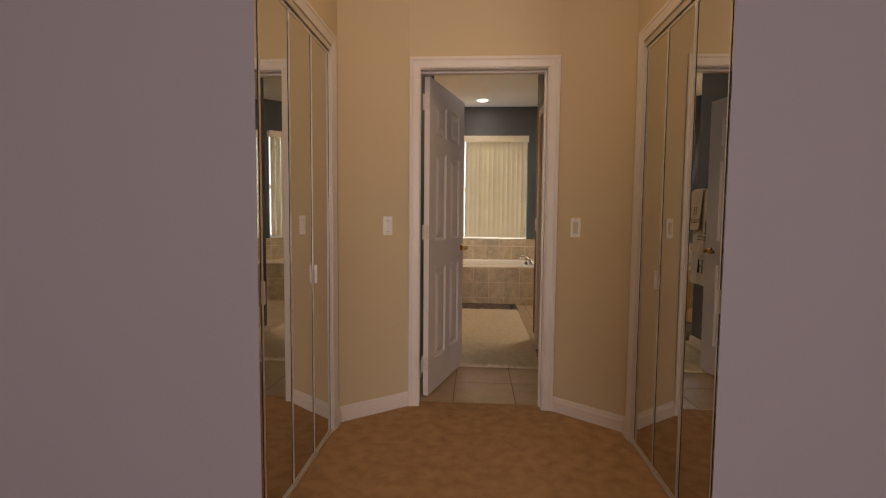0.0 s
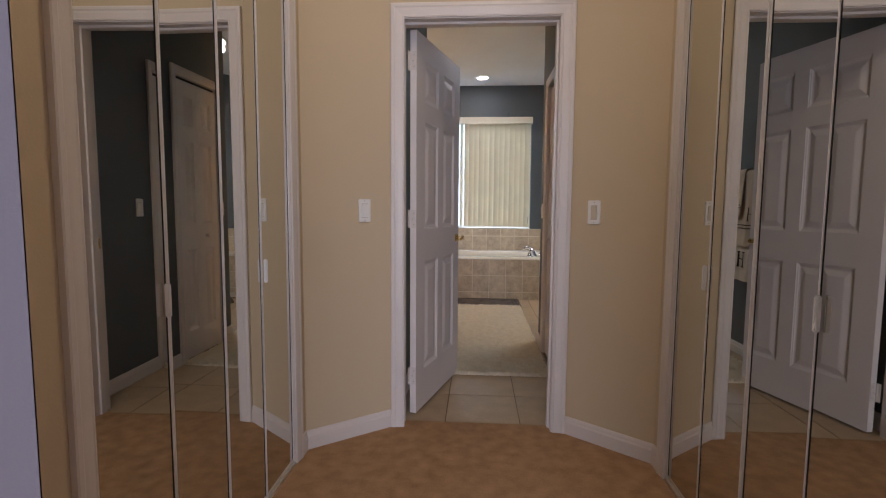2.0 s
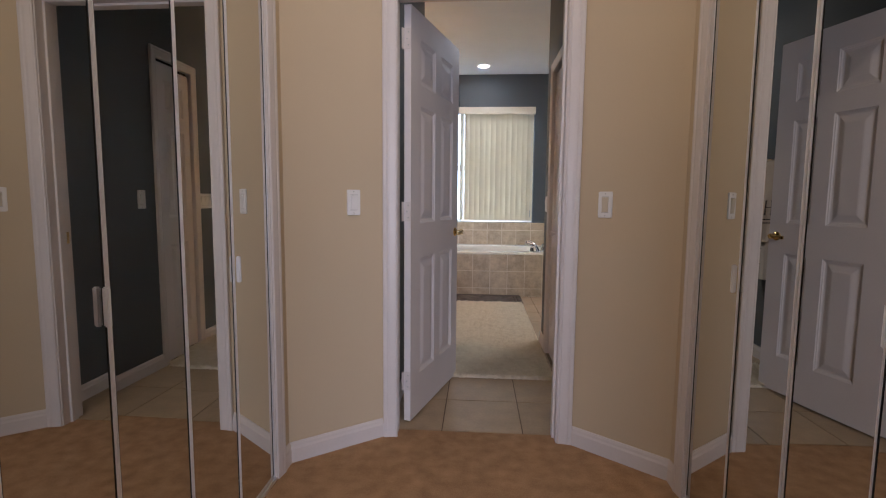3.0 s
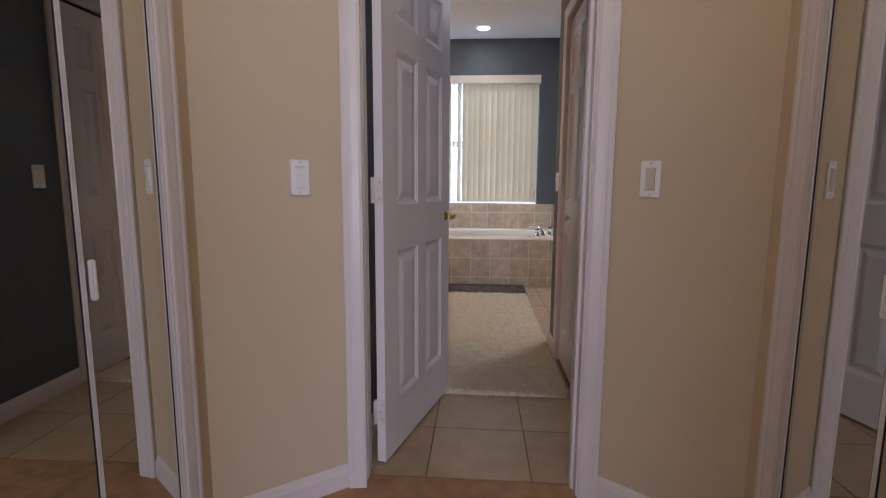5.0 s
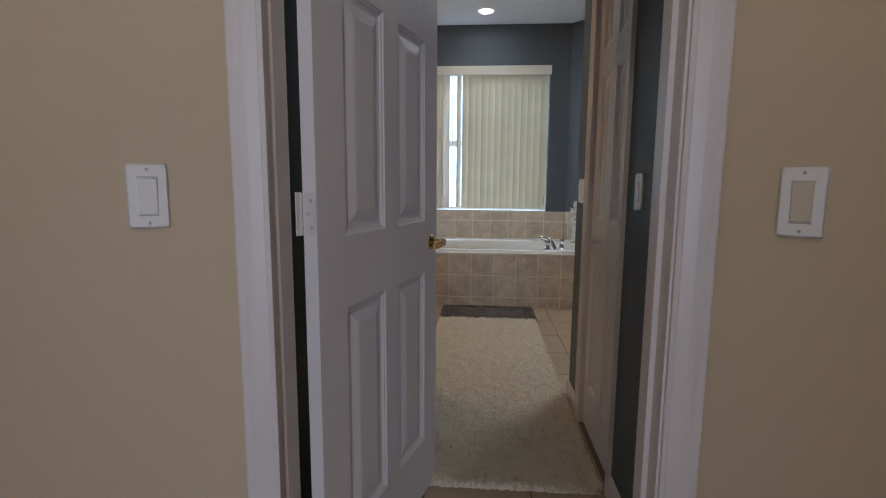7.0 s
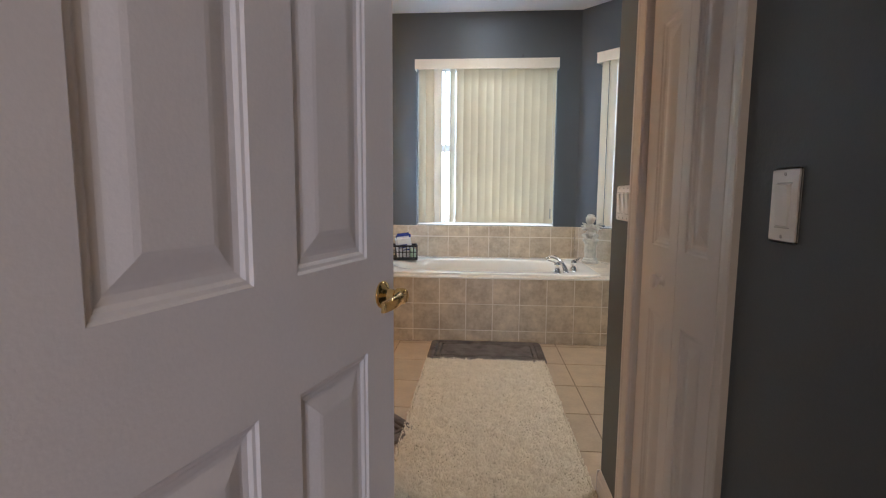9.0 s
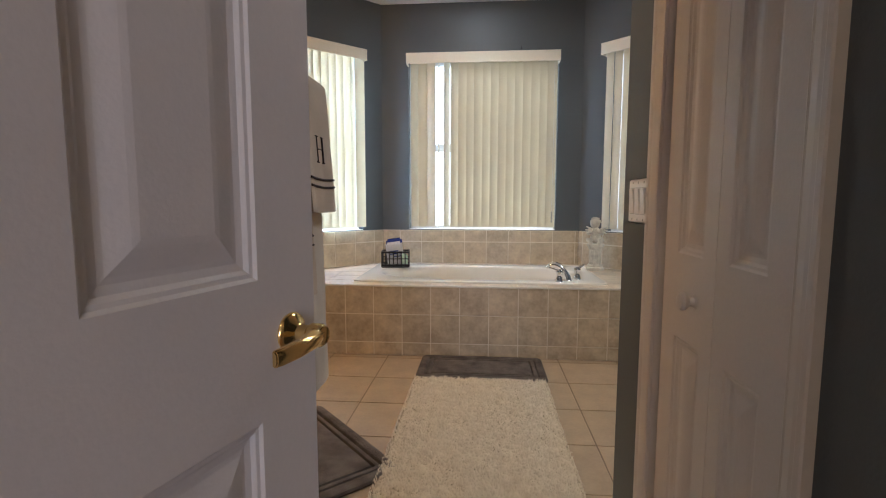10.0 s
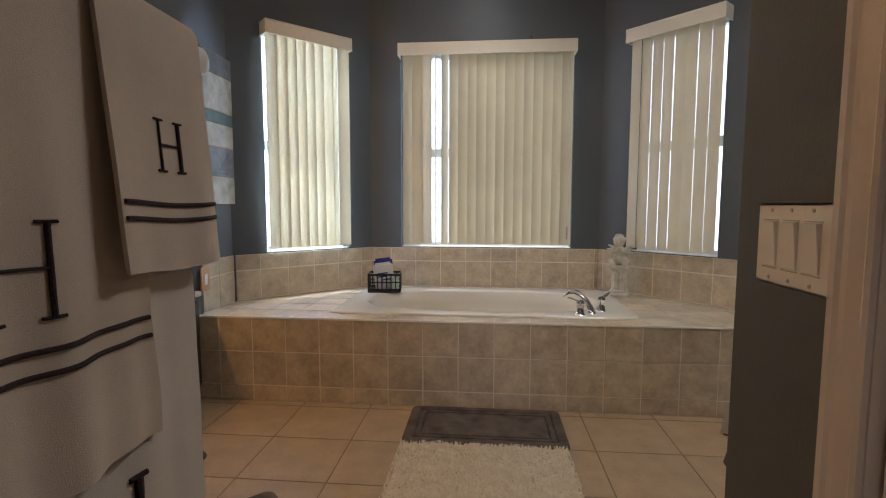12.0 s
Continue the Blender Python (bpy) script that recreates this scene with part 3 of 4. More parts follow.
# ---- switches ----
def switch(m, gangs, label, paddle=M_PLASTIC):
    """Wide paddle switches under one plate: x across, -y out of the wall, centred at the origin."""
    s = thing("light_switch", label, "light switch", m)
    w = 0.072 + 0.046 * (gangs - 1)
    part("plate", boxes(((-w / 2, -0.006, -0.058), (w / 2, 0, 0.058))), M_PLASTIC, s, bevel=0.003)
    for g in range(gangs):
        x = (g - (gangs - 1) / 2) * 0.046
        bm = bmesh.new()
        v = [bm.verts.new(p) for p in ((x - 0.0165, -0.006, -0.033), (x + 0.0165, -0.006, -0.033), (x + 0.0165, -0.006, 0.033), (x - 0.0165, -0.006, 0.033),
                                       (x - 0.015, -0.0075, -0.0315), (x + 0.015, -0.0075, -0.0315), (x + 0.015, -0.0125, 0.0315), (x - 0.015, -0.0125, 0.0315))]
        for f in ((3, 2, 1, 0), (4, 5, 6, 7), (0, 1, 5, 4), (1, 2, 6, 5), (2, 3, 7, 6), (3, 0, 4, 7)):
            bm.faces.new([v[i] for i in f])
        part("paddle", bm, paddle, s)
        for z in (0.0335, -0.0355):
            part("rim", boxes(((x - 0.0185, -0.0066, z), (x + 0.0185, -0.006, z + 0.002))), M_SCREW, s)
        for z in (-0.0485, 0.0485):
            bm = bmesh.new()
            lathe(bm, ((0.003, 0.006), (0.0025, 0.0072)), 10, pose(x, 0, z, 90))
            part("screw", bm, M_SCREW, s)
    return s


dl = math.degrees(math.atan2(DL[1] - 2.278, DL[0] - XL))
dr = math.degrees(math.atan2(2.278 - DR[1], XR - DR[0]))
SW_L, SW_R = 0.687, 0.285
switch(pose(XL + SW_L * (DL[0] - XL), 2.278 + SW_L * (DL[1] - 2.278), 1.118, 0, 0, dl) @ Matrix.Diagonal((0.89, 1, 0.97, 1)), 1, "white paddle light switch on the cream wall")
switch(pose(DR[0] + SW_R * (XR - DR[0]), DR[1] + SW_R * (2.278 - DR[1]), 1.118, 0, 0, dr) @ Matrix.Diagonal((0.89, 1, 0.97, 1)), 1, "white switch plate with an ivory paddle on cream wall", M_PADDLE)
switch(pose(WALL_R, 3.222, 1.120, 0, 0, -90), 1, "white paddle light switch on the dark wall")
switch(pose(WALL_R, 4.085, 1.108, 0, 0, -90), 3, "white three-gang paddle switch on the dark wall")


# ---- windows and vertical blinds ----
def window(name, m, half, z0=0.826, z1=2.38):
    w = new(name)
    w.matrix_basis = m
    tagged(w, "white vinyl sash window behind vertical blinds", "window", kind="structure")
    y = 0.085
    part("window_frame", boxes(((-half, y, z0), (-half + 0.035, y + 0.06, z1)), ((half - 0.035, y, z0), (half, y + 0.06, z1)), ((-half + 0.035, y, z0), (half - 0.035, y + 0.06, z0 + 0.035)), ((-half + 0.035, y, z1 - 0.035), (half - 0.035, y + 0.06, z1))), M_VINYL, w)
    zm = 1.59
    part("meeting_rail", boxes(((-half + 0.035, y - 0.012, zm - 0.034), (half - 0.035, y + 0.05, zm + 0.034))), M_VINYL, w)
    for a, b in ((z0 + 0.035, zm - 0.034), (zm + 0.034, z1 - 0.035)):
        p = part("pane", boxes(((-half + 0.035, y + 0.025, a), (half - 0.035, y + 0.029, b))), M_GLASS, w)
        p.visible_shadow = False
    part("window_sill", boxes(((-half, 0.001, z0 - 0.012), (half, y, z0 + 0.006))), M_VINYL, w, "white sill", bevel=0.003)


window("window_1", WIN_C, 0.68)
window("window_2", WIN_L, 0.325)
window("window_3", WIN_R, 0.305)


def vane_mesh(width, z0, z1, name, bow=0.006):
    """One hanging vane, gently curved across, with a weighted hem."""
    bm = bmesh.new()
    n, th = 6, 0.0009
    rows = []
    for z in (z0, z0 + 0.5 * (z1 - z0), z1):
        front, back = [], []
        for i in range(n + 1):
            u = i / n - 0.5
            y = -bow * (1 - 4 * u * u)
            front.append(bm.verts.new((u * width, y, z)))
            back.append(bm.verts.new((u * width, y + th, z)))
        rows.append((front, back))
    for (f0, b0), (f1, b1) in zip(rows, rows[1:]):
        for i in range(n):
            bm.faces.new((f0[i], f0[i + 1], f1[i + 1], f1[i]))
            bm.faces.new((b0[i + 1], b0[i], b1[i], b1[i + 1]))
        bm.faces.new((f0[0], f1[0], b1[0], b0[0]))
        bm.faces.new((f0[n], b0[n], b1[n], f1[n]))
    for (f, b), flip in ((rows[0], 1), (rows[-1], 0)):
        for i in range(n):
            q = (f[i], b[i], b[i + 1], f[i + 1])
            bm.faces.new(q if flip else q[::-1])
    return finish(bm, name, M_VANE, True)


VANE = vane_mesh(0.089, 0.856, 2.345, "vane")


def blind(m, x0, x1, angles, pitch, label, wand, edge=0.0):
    """A valance with hanging vanes: angles turn each vane about its own hanger."""
    b = thing("vertical_blind", label, "window blind", m, "ivory vertical blinds")
    val = boxes(((x0 - 0.012, -0.115, 2.316), (x1 + 0.012, -0.109, 2.408)), ((x0 - 0.012, -0.109, 2.316), (x0 - 0.006, -0.002, 2.408)), ((x1 + 0.006, -0.109, 2.316), (x1 + 0.012, -0.002, 2.408)), ((x0 - 0.006, -0.109, 2.402), (x1 + 0.006, -0.002, 2.408)))
    part("valance", val, M_VALANCE, b, "ivory boxed valance")
    part("valance_lip", boxes(((x0 - 0.012, -0.119, 2.316), (x1 + 0.012, -0.1155, 2.331)), ((x0 - 0.012, -0.119, 2.393), (x1 + 0.012, -0.1155, 2.408))), M_VALANCE, b)
    part("headrail", boxes(((x0, -0.075, 2.345), (x1, -0.035, 2.38))), M_VINYL, b)
    for i, a in enumerate(angles):
        ob = new("vane", VANE)
        ob.parent = b
        ob.matrix_basis = pose(x0 + 0.045 + edge + i * pitch, -0.055, 0, random.uniform(-0.1, 0.1), random.uniform(-0.06, 0.06), a + random.uniform(-5, 5))
    if wand:
        bm = bmesh.new()
        tube(bm, [(wand, -0.08, 2.37), (wand + 0.002, -0.082, 1.6), (wand, -0.08, 0.93)], 0.0022, 6)
        part("chain", bm, M_PLASTIC, b)
        bm = boxes(((wand - 0.006, -0.088, 0.90), (wand + 0.006, -0.074, 1.0)))
        part("weight", bm, M_SCREW, b, "small cord weight", bevel=0.003)
    return b


NC = 18
ANG_C = [40, 12, -14, -80, 54, 22, 14, 18, 12, 16, 20, 12, 14, 18, 12, 14, 16, 10]
blind(WIN_C, -0.672, 0.668, ANG_C, (1.34 - 0.105) / (NC - 1), "closed ivory vertical vane blind backlit by daylight", 0.635, 0.016)
blind(WIN_L, -0.325, 0.305, [10, -14, -12, -13, -11, -13, -16, 34, -10], 0.069, "ivory vertical vane blind glowing with cool daylight", None)
blind(WIN_R, -0.322, 0.315, [-15, -17, -16, -18, -15, -17, -16, -14], 0.0775, "ivory vertical vane blind with thin bright gaps", None)
bm = bmesh.new()
tube(bm, [(0.345, -0.001, 2.45), (0.345, -0.02, 2.45), (0.345, -0.026, 2.46), (0.345, -0.024, 2.47)], 0.0035, 8)
hook = solid("wall_hook", bm, M_DARKGAP, "small dark wall hook above the window", "hook", kind="", m=WIN_C, smooth=True)

# ---- tub, deck and tiled surround ----
RIM = 0.514
# a platform with a well for the tub
bm = bmesh.new()
bx0, bx1, by0, by1 = -0.76, 1.04, 6.30, 7.20
outer = [(-1.56, TUB_Y + 0.0022), (1.81, TUB_Y + 0.0022), (1.81, 6.60), (1.05, 7.36), (-0.78, 7.36), (-1.56, 6.58)]
prism(bm, [(-1.56, TUB_Y + 0.0022), (1.81, TUB_Y + 0.0022), (1.81, by0), (-1.56, by0)], 0.0, DECK - 0.0022)
prism(bm, clip(outer, ((0, -1, -by0 - 0.0005), (1, 0, bx0))), 0.0, DECK - 0.0022)
prism(bm, clip(outer, ((0, -1, -by0 - 0.0005), (-1, 0, -bx1))), 0.0, DECK - 0.0022)
prism(bm, clip(outer, ((0, -1, -by1), (1, 0, bx1 - 0.0005), (-1, 0, -bx0 - 0.0005))), 0.0, DECK - 0.0022)
tub_deck = solid("tub_deck", bm, M_GROUT_W, "raised tub platform faced with mottled stone tiles", "tub deck")

bm = bmesh.new()
cx, cy, hx, hy = 0.138, 6.75, 0.927, 0.48
N = 72


def ring(ax, ay, p, z, dx=0.0):
    out = []
    for i in range(N):
        a = 2 * math.pi * (i + 0.5) / N
        c, s = math.cos(a), math.sin(a)
        r = (abs(c) ** p + abs(s) ** p) ** (-1 / p)
        out.append(bm.verts.new((cx + dx + ax * r * c, cy + ay * r * s, z)))
    return out


loops = [ring(hx, hy, 40, DECK - 0.001), ring(hx, hy, 40, RIM - 0.008), ring(hx - 0.006, hy - 0.006, 40, RIM - 0.001), ring(hx - 0.012, hy - 0.012, 36, RIM),
         ring(0.80, 0.392, 2.7, RIM + 0.001), ring(0.785, 0.378, 2.6, RIM - 0.002), ring(0.772, 0.366, 2.55, RIM - 0.014), ring(0.75, 0.35, 2.5, RIM - 0.09), ring(0.70, 0.32, 2.5, 0.22), ring(0.62, 0.26, 2.4, 0.125), ring(0.42, 0.16, 2.2, 0.11)]
for a, b in zip(loops, loops[1:]):
    for i in range(N):
        j = (i + 1) % N
        bm.faces.new((a[i], a[j], b[j], b[i]))
bm.faces.new(loops[-1])
bathtub = thing("bathtub", "cream drop-in oval soaking tub in a tiled deck", "bathtub")
part("shell", bm, M_TUB, bathtub, smooth=True)
bm = bmesh.new()
lathe(bm, ((0.032, 0), (0.034, 0.004), (0.028, 0.012), (0.01, 0.014)), 20, pose(0.84, 6.75, 0.36, 0, -80, 0))
part("overflow_plate", bm, M_CHROME, bathtub, "round chrome overflow plate", True)

FX, FY = 0.80, 6.365
faucet = thing("tub_faucet", "chrome roman tub faucet with two lever handles", "faucet", pose(FX, FY, RIM, 0, 0, 0))
bm = bmesh.new()
lathe(bm, ((0.030, 0), (0.031, 0.004), (0.026, 0.010), (0.020, 0.018)), 24)
sp = part("spout_base", bm, M_CHROME, faucet, "", True)
bm = bmesh.new()
tube(bm, [(0.0, 0.0, 0.008), (-0.010, 0.005, 0.040), (-0.030, 0.015, 0.076), (-0.058, 0.03, 0.104), (-0.09, 0.046, 0.116), (-0.118, 0.06, 0.112), (-0.136, 0.07, 0.098), (-0.142, 0.073, 0.085)],
     [0.027, 0.025, 0.0235, 0.0235, 0.024, 0.023, 0.021, 0.018], 20, 0.85)
part("spout", bm, M_CHROME, faucet, "", True)
for dx, dy, turn in ((-0.075, -0.045, 200), (0.075, 0.075, 40)):
    bm = bmesh.new()
    lathe(bm, ((0.027, 0), (0.028, 0.004), (0.023, 0.010), (0.019, 0.034), (0.018, 0.054), (0.023, 0.064), (0.018, 0.076), (0.004, 0.081)), 22, pose(dx, dy, 0) @ Matrix.Scale(1.15, 4))
    hb = part("handle_base", bm, M_CHROME, faucet, "", True)
    bm = bmesh.new()
    c, s = math.cos(radians(turn)), math.sin(radians(turn))
    tube(bm, [(dx - 0.008 * c, dy - 0.008 * s, 0.078), (dx + 0.02 * c, dy + 0.02 * s, 0.086), (dx + 0.06 * c, dy + 0.06 * s, 0.102), (dx + 0.08 * c, dy + 0.08 * s, 0.108)], [0.011, 0.012, 0.010, 0.008], 12, 0.7)
    part("lever", bm, M_CHROME, hb, "", True)

# ---- things on the deck ----
bm = bmesh.new()
prof = [(0.062, 0.0), (0.062, 0.018), (0.054, 0.024), (0.054, 0.034), (0.047, 0.042)]
lathe(bm, prof, 28)
for k in range(14):   # fluted shaft
    a = 2 * math.pi * k / 14
    lathe(bm, ((0.0095, 0.040), (0.0090, 0.150)), 8, pose(0.034 * math.cos(a), 0.034 * math.sin(a), 0))
lathe(bm, ((0.036, 0.040), (0.035, 0.150)), 20)
lathe(bm, ((0.044, 0.148), (0.050, 0.158), (0.050, 0.166), (0.060, 0.172), (0.060, 0.188), (0.040, 0.192)), 28)
ball(bm, (0, 0, 0.225), 0.042, 16, (1.0, 0.85, 0.95))
ball(bm, (0, -0.006, 0.268), 0.036, 16, (0.95, 0.85, 1.15))
ball(bm, (-0.006, -0.010, 0.335), 0.036, 18, (0.95, 0.95, 1.05))
for sx in (-1, 1):
    tube(bm, [(sx * 0.022, -0.01, 0.212), (sx * 0.045, -0.045, 0.216), (sx * 0.030, -0.052, 0.196), (sx * 0.022, -0.050, 0.19)], [0.019, 0.018, 0.013, 0.012], 10)
    tube(bm, [(sx * 0.033, -0.005, 0.290), (sx * 0.046, -0.028, 0.262), (sx * 0.022, -0.046, 0.272), (sx * 0.006, -0.044, 0.296)], [0.014, 0.012, 0.010, 0.009], 10)
    for k, (l, w) in enumerate(((0.060, 0.020), (0.060, 0.020), (0.055, 0.019), (0.045, 0.017))):
        a = radians(30 - 25 * k)
        tube(bm, [(sx * 0.016, 0.026, 0.280), (sx * (0.02 + 0.5 * l * math.cos(a)), 0.036, 0.280 + 0.5 * l * math.sin(a)), (sx * (0.02 + l * math.cos(a)), 0.040, 0.278 + l * math.sin(a))], [w * 0.8, w, w * 0.35], 10, 0.5)
for k in range(26):
    a, e = random.uniform(0, 6.28), random.uniform(0.1, 1.4)
    ball(bm, (-0.006 + 0.034 * math.cos(a) * math.cos(e), -0.006 + 0.034 * math.sin(a) * math.cos(e) + 0.004, 0.340 + 0.033 * math.sin(e)), 0.0085, 8)
statue = solid("statue", bm, M_STONE, "pale stone cherub on a fluted pedestal", "statue", kind="", smooth=True, m=pose(1.135, 7.045, DECK + 0.003, 0, 0, -18) @ Matrix.Scale(1.2, 4))

basket = thing("storage_basket", "black square lattice basket holding bath supplies", "basket", pose(-0.60, 7.03, RIM + 0.001, 0, 0, 8))
W2, D2, H2 = 0.118, 0.085, 0.145
part("base", boxes(((-W2, -D2, 0), (W2, D2, 0.008))), M_BLACK, basket)
for z in (0.012, 0.125):
    part("band", boxes(((-W2 - 0.004, -D2 - 0.004, z), (W2 + 0.004, -D2 + 0.004, z + 0.016)), ((-W2 - 0.004, D2 - 0.004, z), (W2 + 0.004, D2 + 0.004, z + 0.016)),
                       ((-W2 - 0.004, -D2 + 0.004, z), (-W2 + 0.004, D2 - 0.004, z + 0.016)), ((W2 - 0.004, -D2 + 0.004, z), (W2 + 0.004, D2 - 0.004, z + 0.016))), M_BLACK, basket)
for y in (-D2, D2):
    part("band", boxes(((-W2 - 0.002, y - 0.003, 0.072), (W2 + 0.002, y + 0.003, 0.080))), M_BLACK, basket)
for i in range(8):
    x = -W2 + 2 * W2 * i / 7
    for y in (-D2, D2):
        bm = bmesh.new()
        tube(bm, [(x, y, 0.004), (x, y, 0.138)], 0.0045, 8)
        part("slat", bm, M_BLACK, basket, "", True)
for i in range(1, 5):
    y = -D2 + 2 * D2 * i / 5
    for x in (-W2, W2):
        bm = bmesh.new()
        tube(bm, [(x, y, 0.004), (x, y, 0.138)], 0.0045, 8)
        part("slat", bm, M_BLACK, basket, "", True)
pack = thing("package", "blue and white plastic soap package in the basket", "package", pose(-0.595, 7.03, RIM + 0.010, 4, -7, 14) @ Matrix.Diagonal((1.05, 1.0, 1.13, 1)))
bm = boxes(((-0.070, -0.045, 0.0), (0.070, 0.045, 0.190)))
part("body", bm, M_WHITEPACK, pack, "white film", bevel=0.016, segments=3)
bm = boxes(((-0.060, -0.012, 0.150), (0.074, 0.048, 0.212)))
part("top_band", bm, M_BLUEPACK, pack, "dark blue film", bevel=0.014, segments=3)
for k, (a, b) in enumerate(((-0.045, 0.03), (-0.05, 0.012), (-0.02, 0.045))):
    part("print", boxes(((a, -0.0462, 0.118 - k * 0.022), (b, -0.0452, 0.126 - k * 0.022))), M_BLUEPACK, pack)
bm = bmesh.new()
lathe(bm, ((0.028, 0), (0.031, 0.006), (0.031, 0.085), (0.022, 0.10), (0.012, 0.106), (0.012, 0.125)), 20)
solid("bottle", bm, M_GREENPACK, "pale green plastic bottle in the basket", "bottle", kind="", smooth=True, m=pose(-0.515, 6.985, RIM + 0.010))

# ---- towels on their bar ----
BARX, BARZ = WALL_L + 0.066, 1.395
rail = thing("towel_bar", "white towel bar with round end posts", "towel bar", pose(0, 0, 0))
bm = bmesh.new()
tube(bm, [(BARX, 3.56, BARZ), (BARX, 4.155, BARZ)], 0.009, 14)
part("bar", bm, M_PLASTIC, rail, "", True)
for y in (3.555, 4.16):
    bm = bmesh.new()
    lathe(bm, ((0.026, 0), (0.026, 0.008), (0.014, 0.016), (0.013, 0.045), (0.022, 0.052), (0.024, 0.066), (0.020, 0.078), (0.008, 0.083)), 22, pose(WALL_L, y, BARZ, 0, 90, 0))
    part("post", bm, M_PLASTIC, rail, "white ceramic end post", True)


def hang(y0, y1, drop_f, drop_b, gap, th, amp, seed):
    """A towel folded over the bar: the long front hangs towards the room; a grid over y and along the fold."""
    bm = bmesh.new()
    r = 0.011 + gap
    prof = []
    for i in range(25):
        prof.append((r, -drop_f + drop_f * i / 24, 1.0 - i / 24))
    for i in range(1, 8):
        a = math.pi * i / 8
        prof.append((r * math.cos(a), r * math.sin(a), 0.0))
    for i in range(13):
        prof.append((-r, -drop_b * i / 12, 0.4 * i / 12))
    n = 30
    sheets = []
    for off in (0.0, th):
        grid = []
        for i in range(n + 1):
            y = y0 + (y1 - y0) * i / n
            row = []
            for k, (x, z, w) in enumerate(prof):
                fold = 0.022 * w + amp * w * (0.6 * math.sin(y * 38 + seed + 1.5 * z) + 0.4 * math.sin(y * 77 + 2 * seed) + 0.5 * noise.noise((y * 9, z * 5, seed)))
                edge = 0.010 * w * noise.noise((z * 7, seed, 3.0))
                sag = 0.014 * w * noise.noise((y * 6, seed, 1.0)) * (1 if z < 0 else 0)
                rr = off if x >= 0 else -off
                row.append(bm.verts.new((BARX + (x + rr) + (fold if x > 0 else -0.2 * abs(fold)), y + edge, BARZ + z + sag + (off if abs(x) < r * 0.99 else 0))))
            grid.append(row)
        sheets.append(grid)
    P = len(prof)
    for g, flip in ((sheets[0], False), (sheets[1], True)):
        for i in range(n):
            for k in range(P - 1):
                q = (g[i][k], g[i + 1][k], g[i + 1][k + 1], g[i][k + 1])
                bm.faces.new(q if not flip else q[::-1])
    a, b = sheets
    for i in range(n):
        bm.faces.new((a[i][0], b[i][0], b[i + 1][0], a[i + 1][0]))
        bm.faces.new((a[i][P - 1], a[i + 1][P - 1], b[i + 1][P - 1], b[i][P - 1]))
    for k in range(P - 1):
        bm.faces.new((a[0][k], a[0][k + 1], b[0][k + 1], b[0][k]))
        bm.faces.new((a[n][k], b[n][k], b[n][k + 1], a[n][k + 1]))

    def front(y, z):
        w = min(1.0, -z / drop_f)
        fold = 0.022 * w + amp * w * (0.6 * math.sin(y * 38 + seed + 1.5 * z) + 0.4 * math.sin(y * 77 + 2 * seed) + 0.5 * noise.noise((y * 9, z * 5, seed)))
        edge = 0.010 * w * noise.noise((z * 7, seed, 3.0))
        sag = 0.014 * w * noise.noise((y * 6, seed, 1.0))
        return Vector((BARX + r + th + fold, y + edge, BARZ + z + sag))
    return bm, front


def stitched(parent, front, strokes, name, proud=0.0028):
    """Raised embroidery: each stroke is a flat rod that follows the cloth."""
    bm = bmesh.new()
    for (ya, za), (yb, zb), wide in strokes:
        n = 10
        pts = [front(ya + (yb - ya) * i / n, za + (zb - za) * i / n) + Vector((0.0012, 0, 0)) for i in range(n + 1)]
        tube(bm, pts, wide / 2, 8, 1.0)
    return part(name, bm, M_THREAD, parent, "dark brown embroidery", True)


def letter_h(yc, zc, w, h, bold):
    s = w / 2
    q = h / 2
    f = 0.20 * w
    return [((yc - s, zc + q), (yc - s, zc - q), bold * 0.6), ((yc + s, zc + q), (yc + s, zc - q), bold), ((yc - s, zc + 0.02 * h), (yc + s, zc + 0.02 * h), bold * 0.6),
            *[((yc + sx * s - f, zc + sz * q), (yc + sx * s + f, zc + sz * q), bold * 0.6) for sx in (-1, 1) for sz in (-1, 1)]]


def towel(name, label, y0, y1, drop_f, drop_b, gap, material, seed, amp=0.006, letter=None, stripes=()):
    t = thing(name, label, "towel", pose(0, 0, 0), "towels on the bar")
    bm, front = hang(y0, y1, drop_f, drop_b, gap, 0.006, amp, seed)
    part("cloth", bm, material, t, smooth=True)
    if letter:
        stitched(t, front, letter_h(*letter), "letter")
    for z in stripes:
        n = 8
        pts = [y0 + 0.004 + (y1 - y0 - 0.008) * i / n for i in range(n + 1)]
        stitched(t, front, [((a, z), (b, z), 0.0062) for a, b in zip(pts, pts[1:])], "stripe")
    return t


towel("long_towel", "long white towel with a dark letter H hanging underneath", 3.70, 4.085, 0.79, 0.6, 0.001, M_TOWEL_W, 2.1, 0.005, (3.907, -0.632, 0.064, 0.108, 0.0125))
towel("bath_towel", "cream bath towel with letter H and two brown stripes", 3.605, 3.970, 0.535, 0.45, 0.011, M_TOWEL, 0.7, 0.010, (3.797, -0.30, 0.056, 0.096, 0.0062), (-0.380, -0.404))
towel("hand_towel", "cream hand towel with letter H and two brown stripes", 3.905, 4.105, 0.318, 0.28, 0.022, M_TOWEL, 4.2, 0.005, (4.01, -0.155, 0.040, 0.066, 0.0055), (-0.232, -0.252))

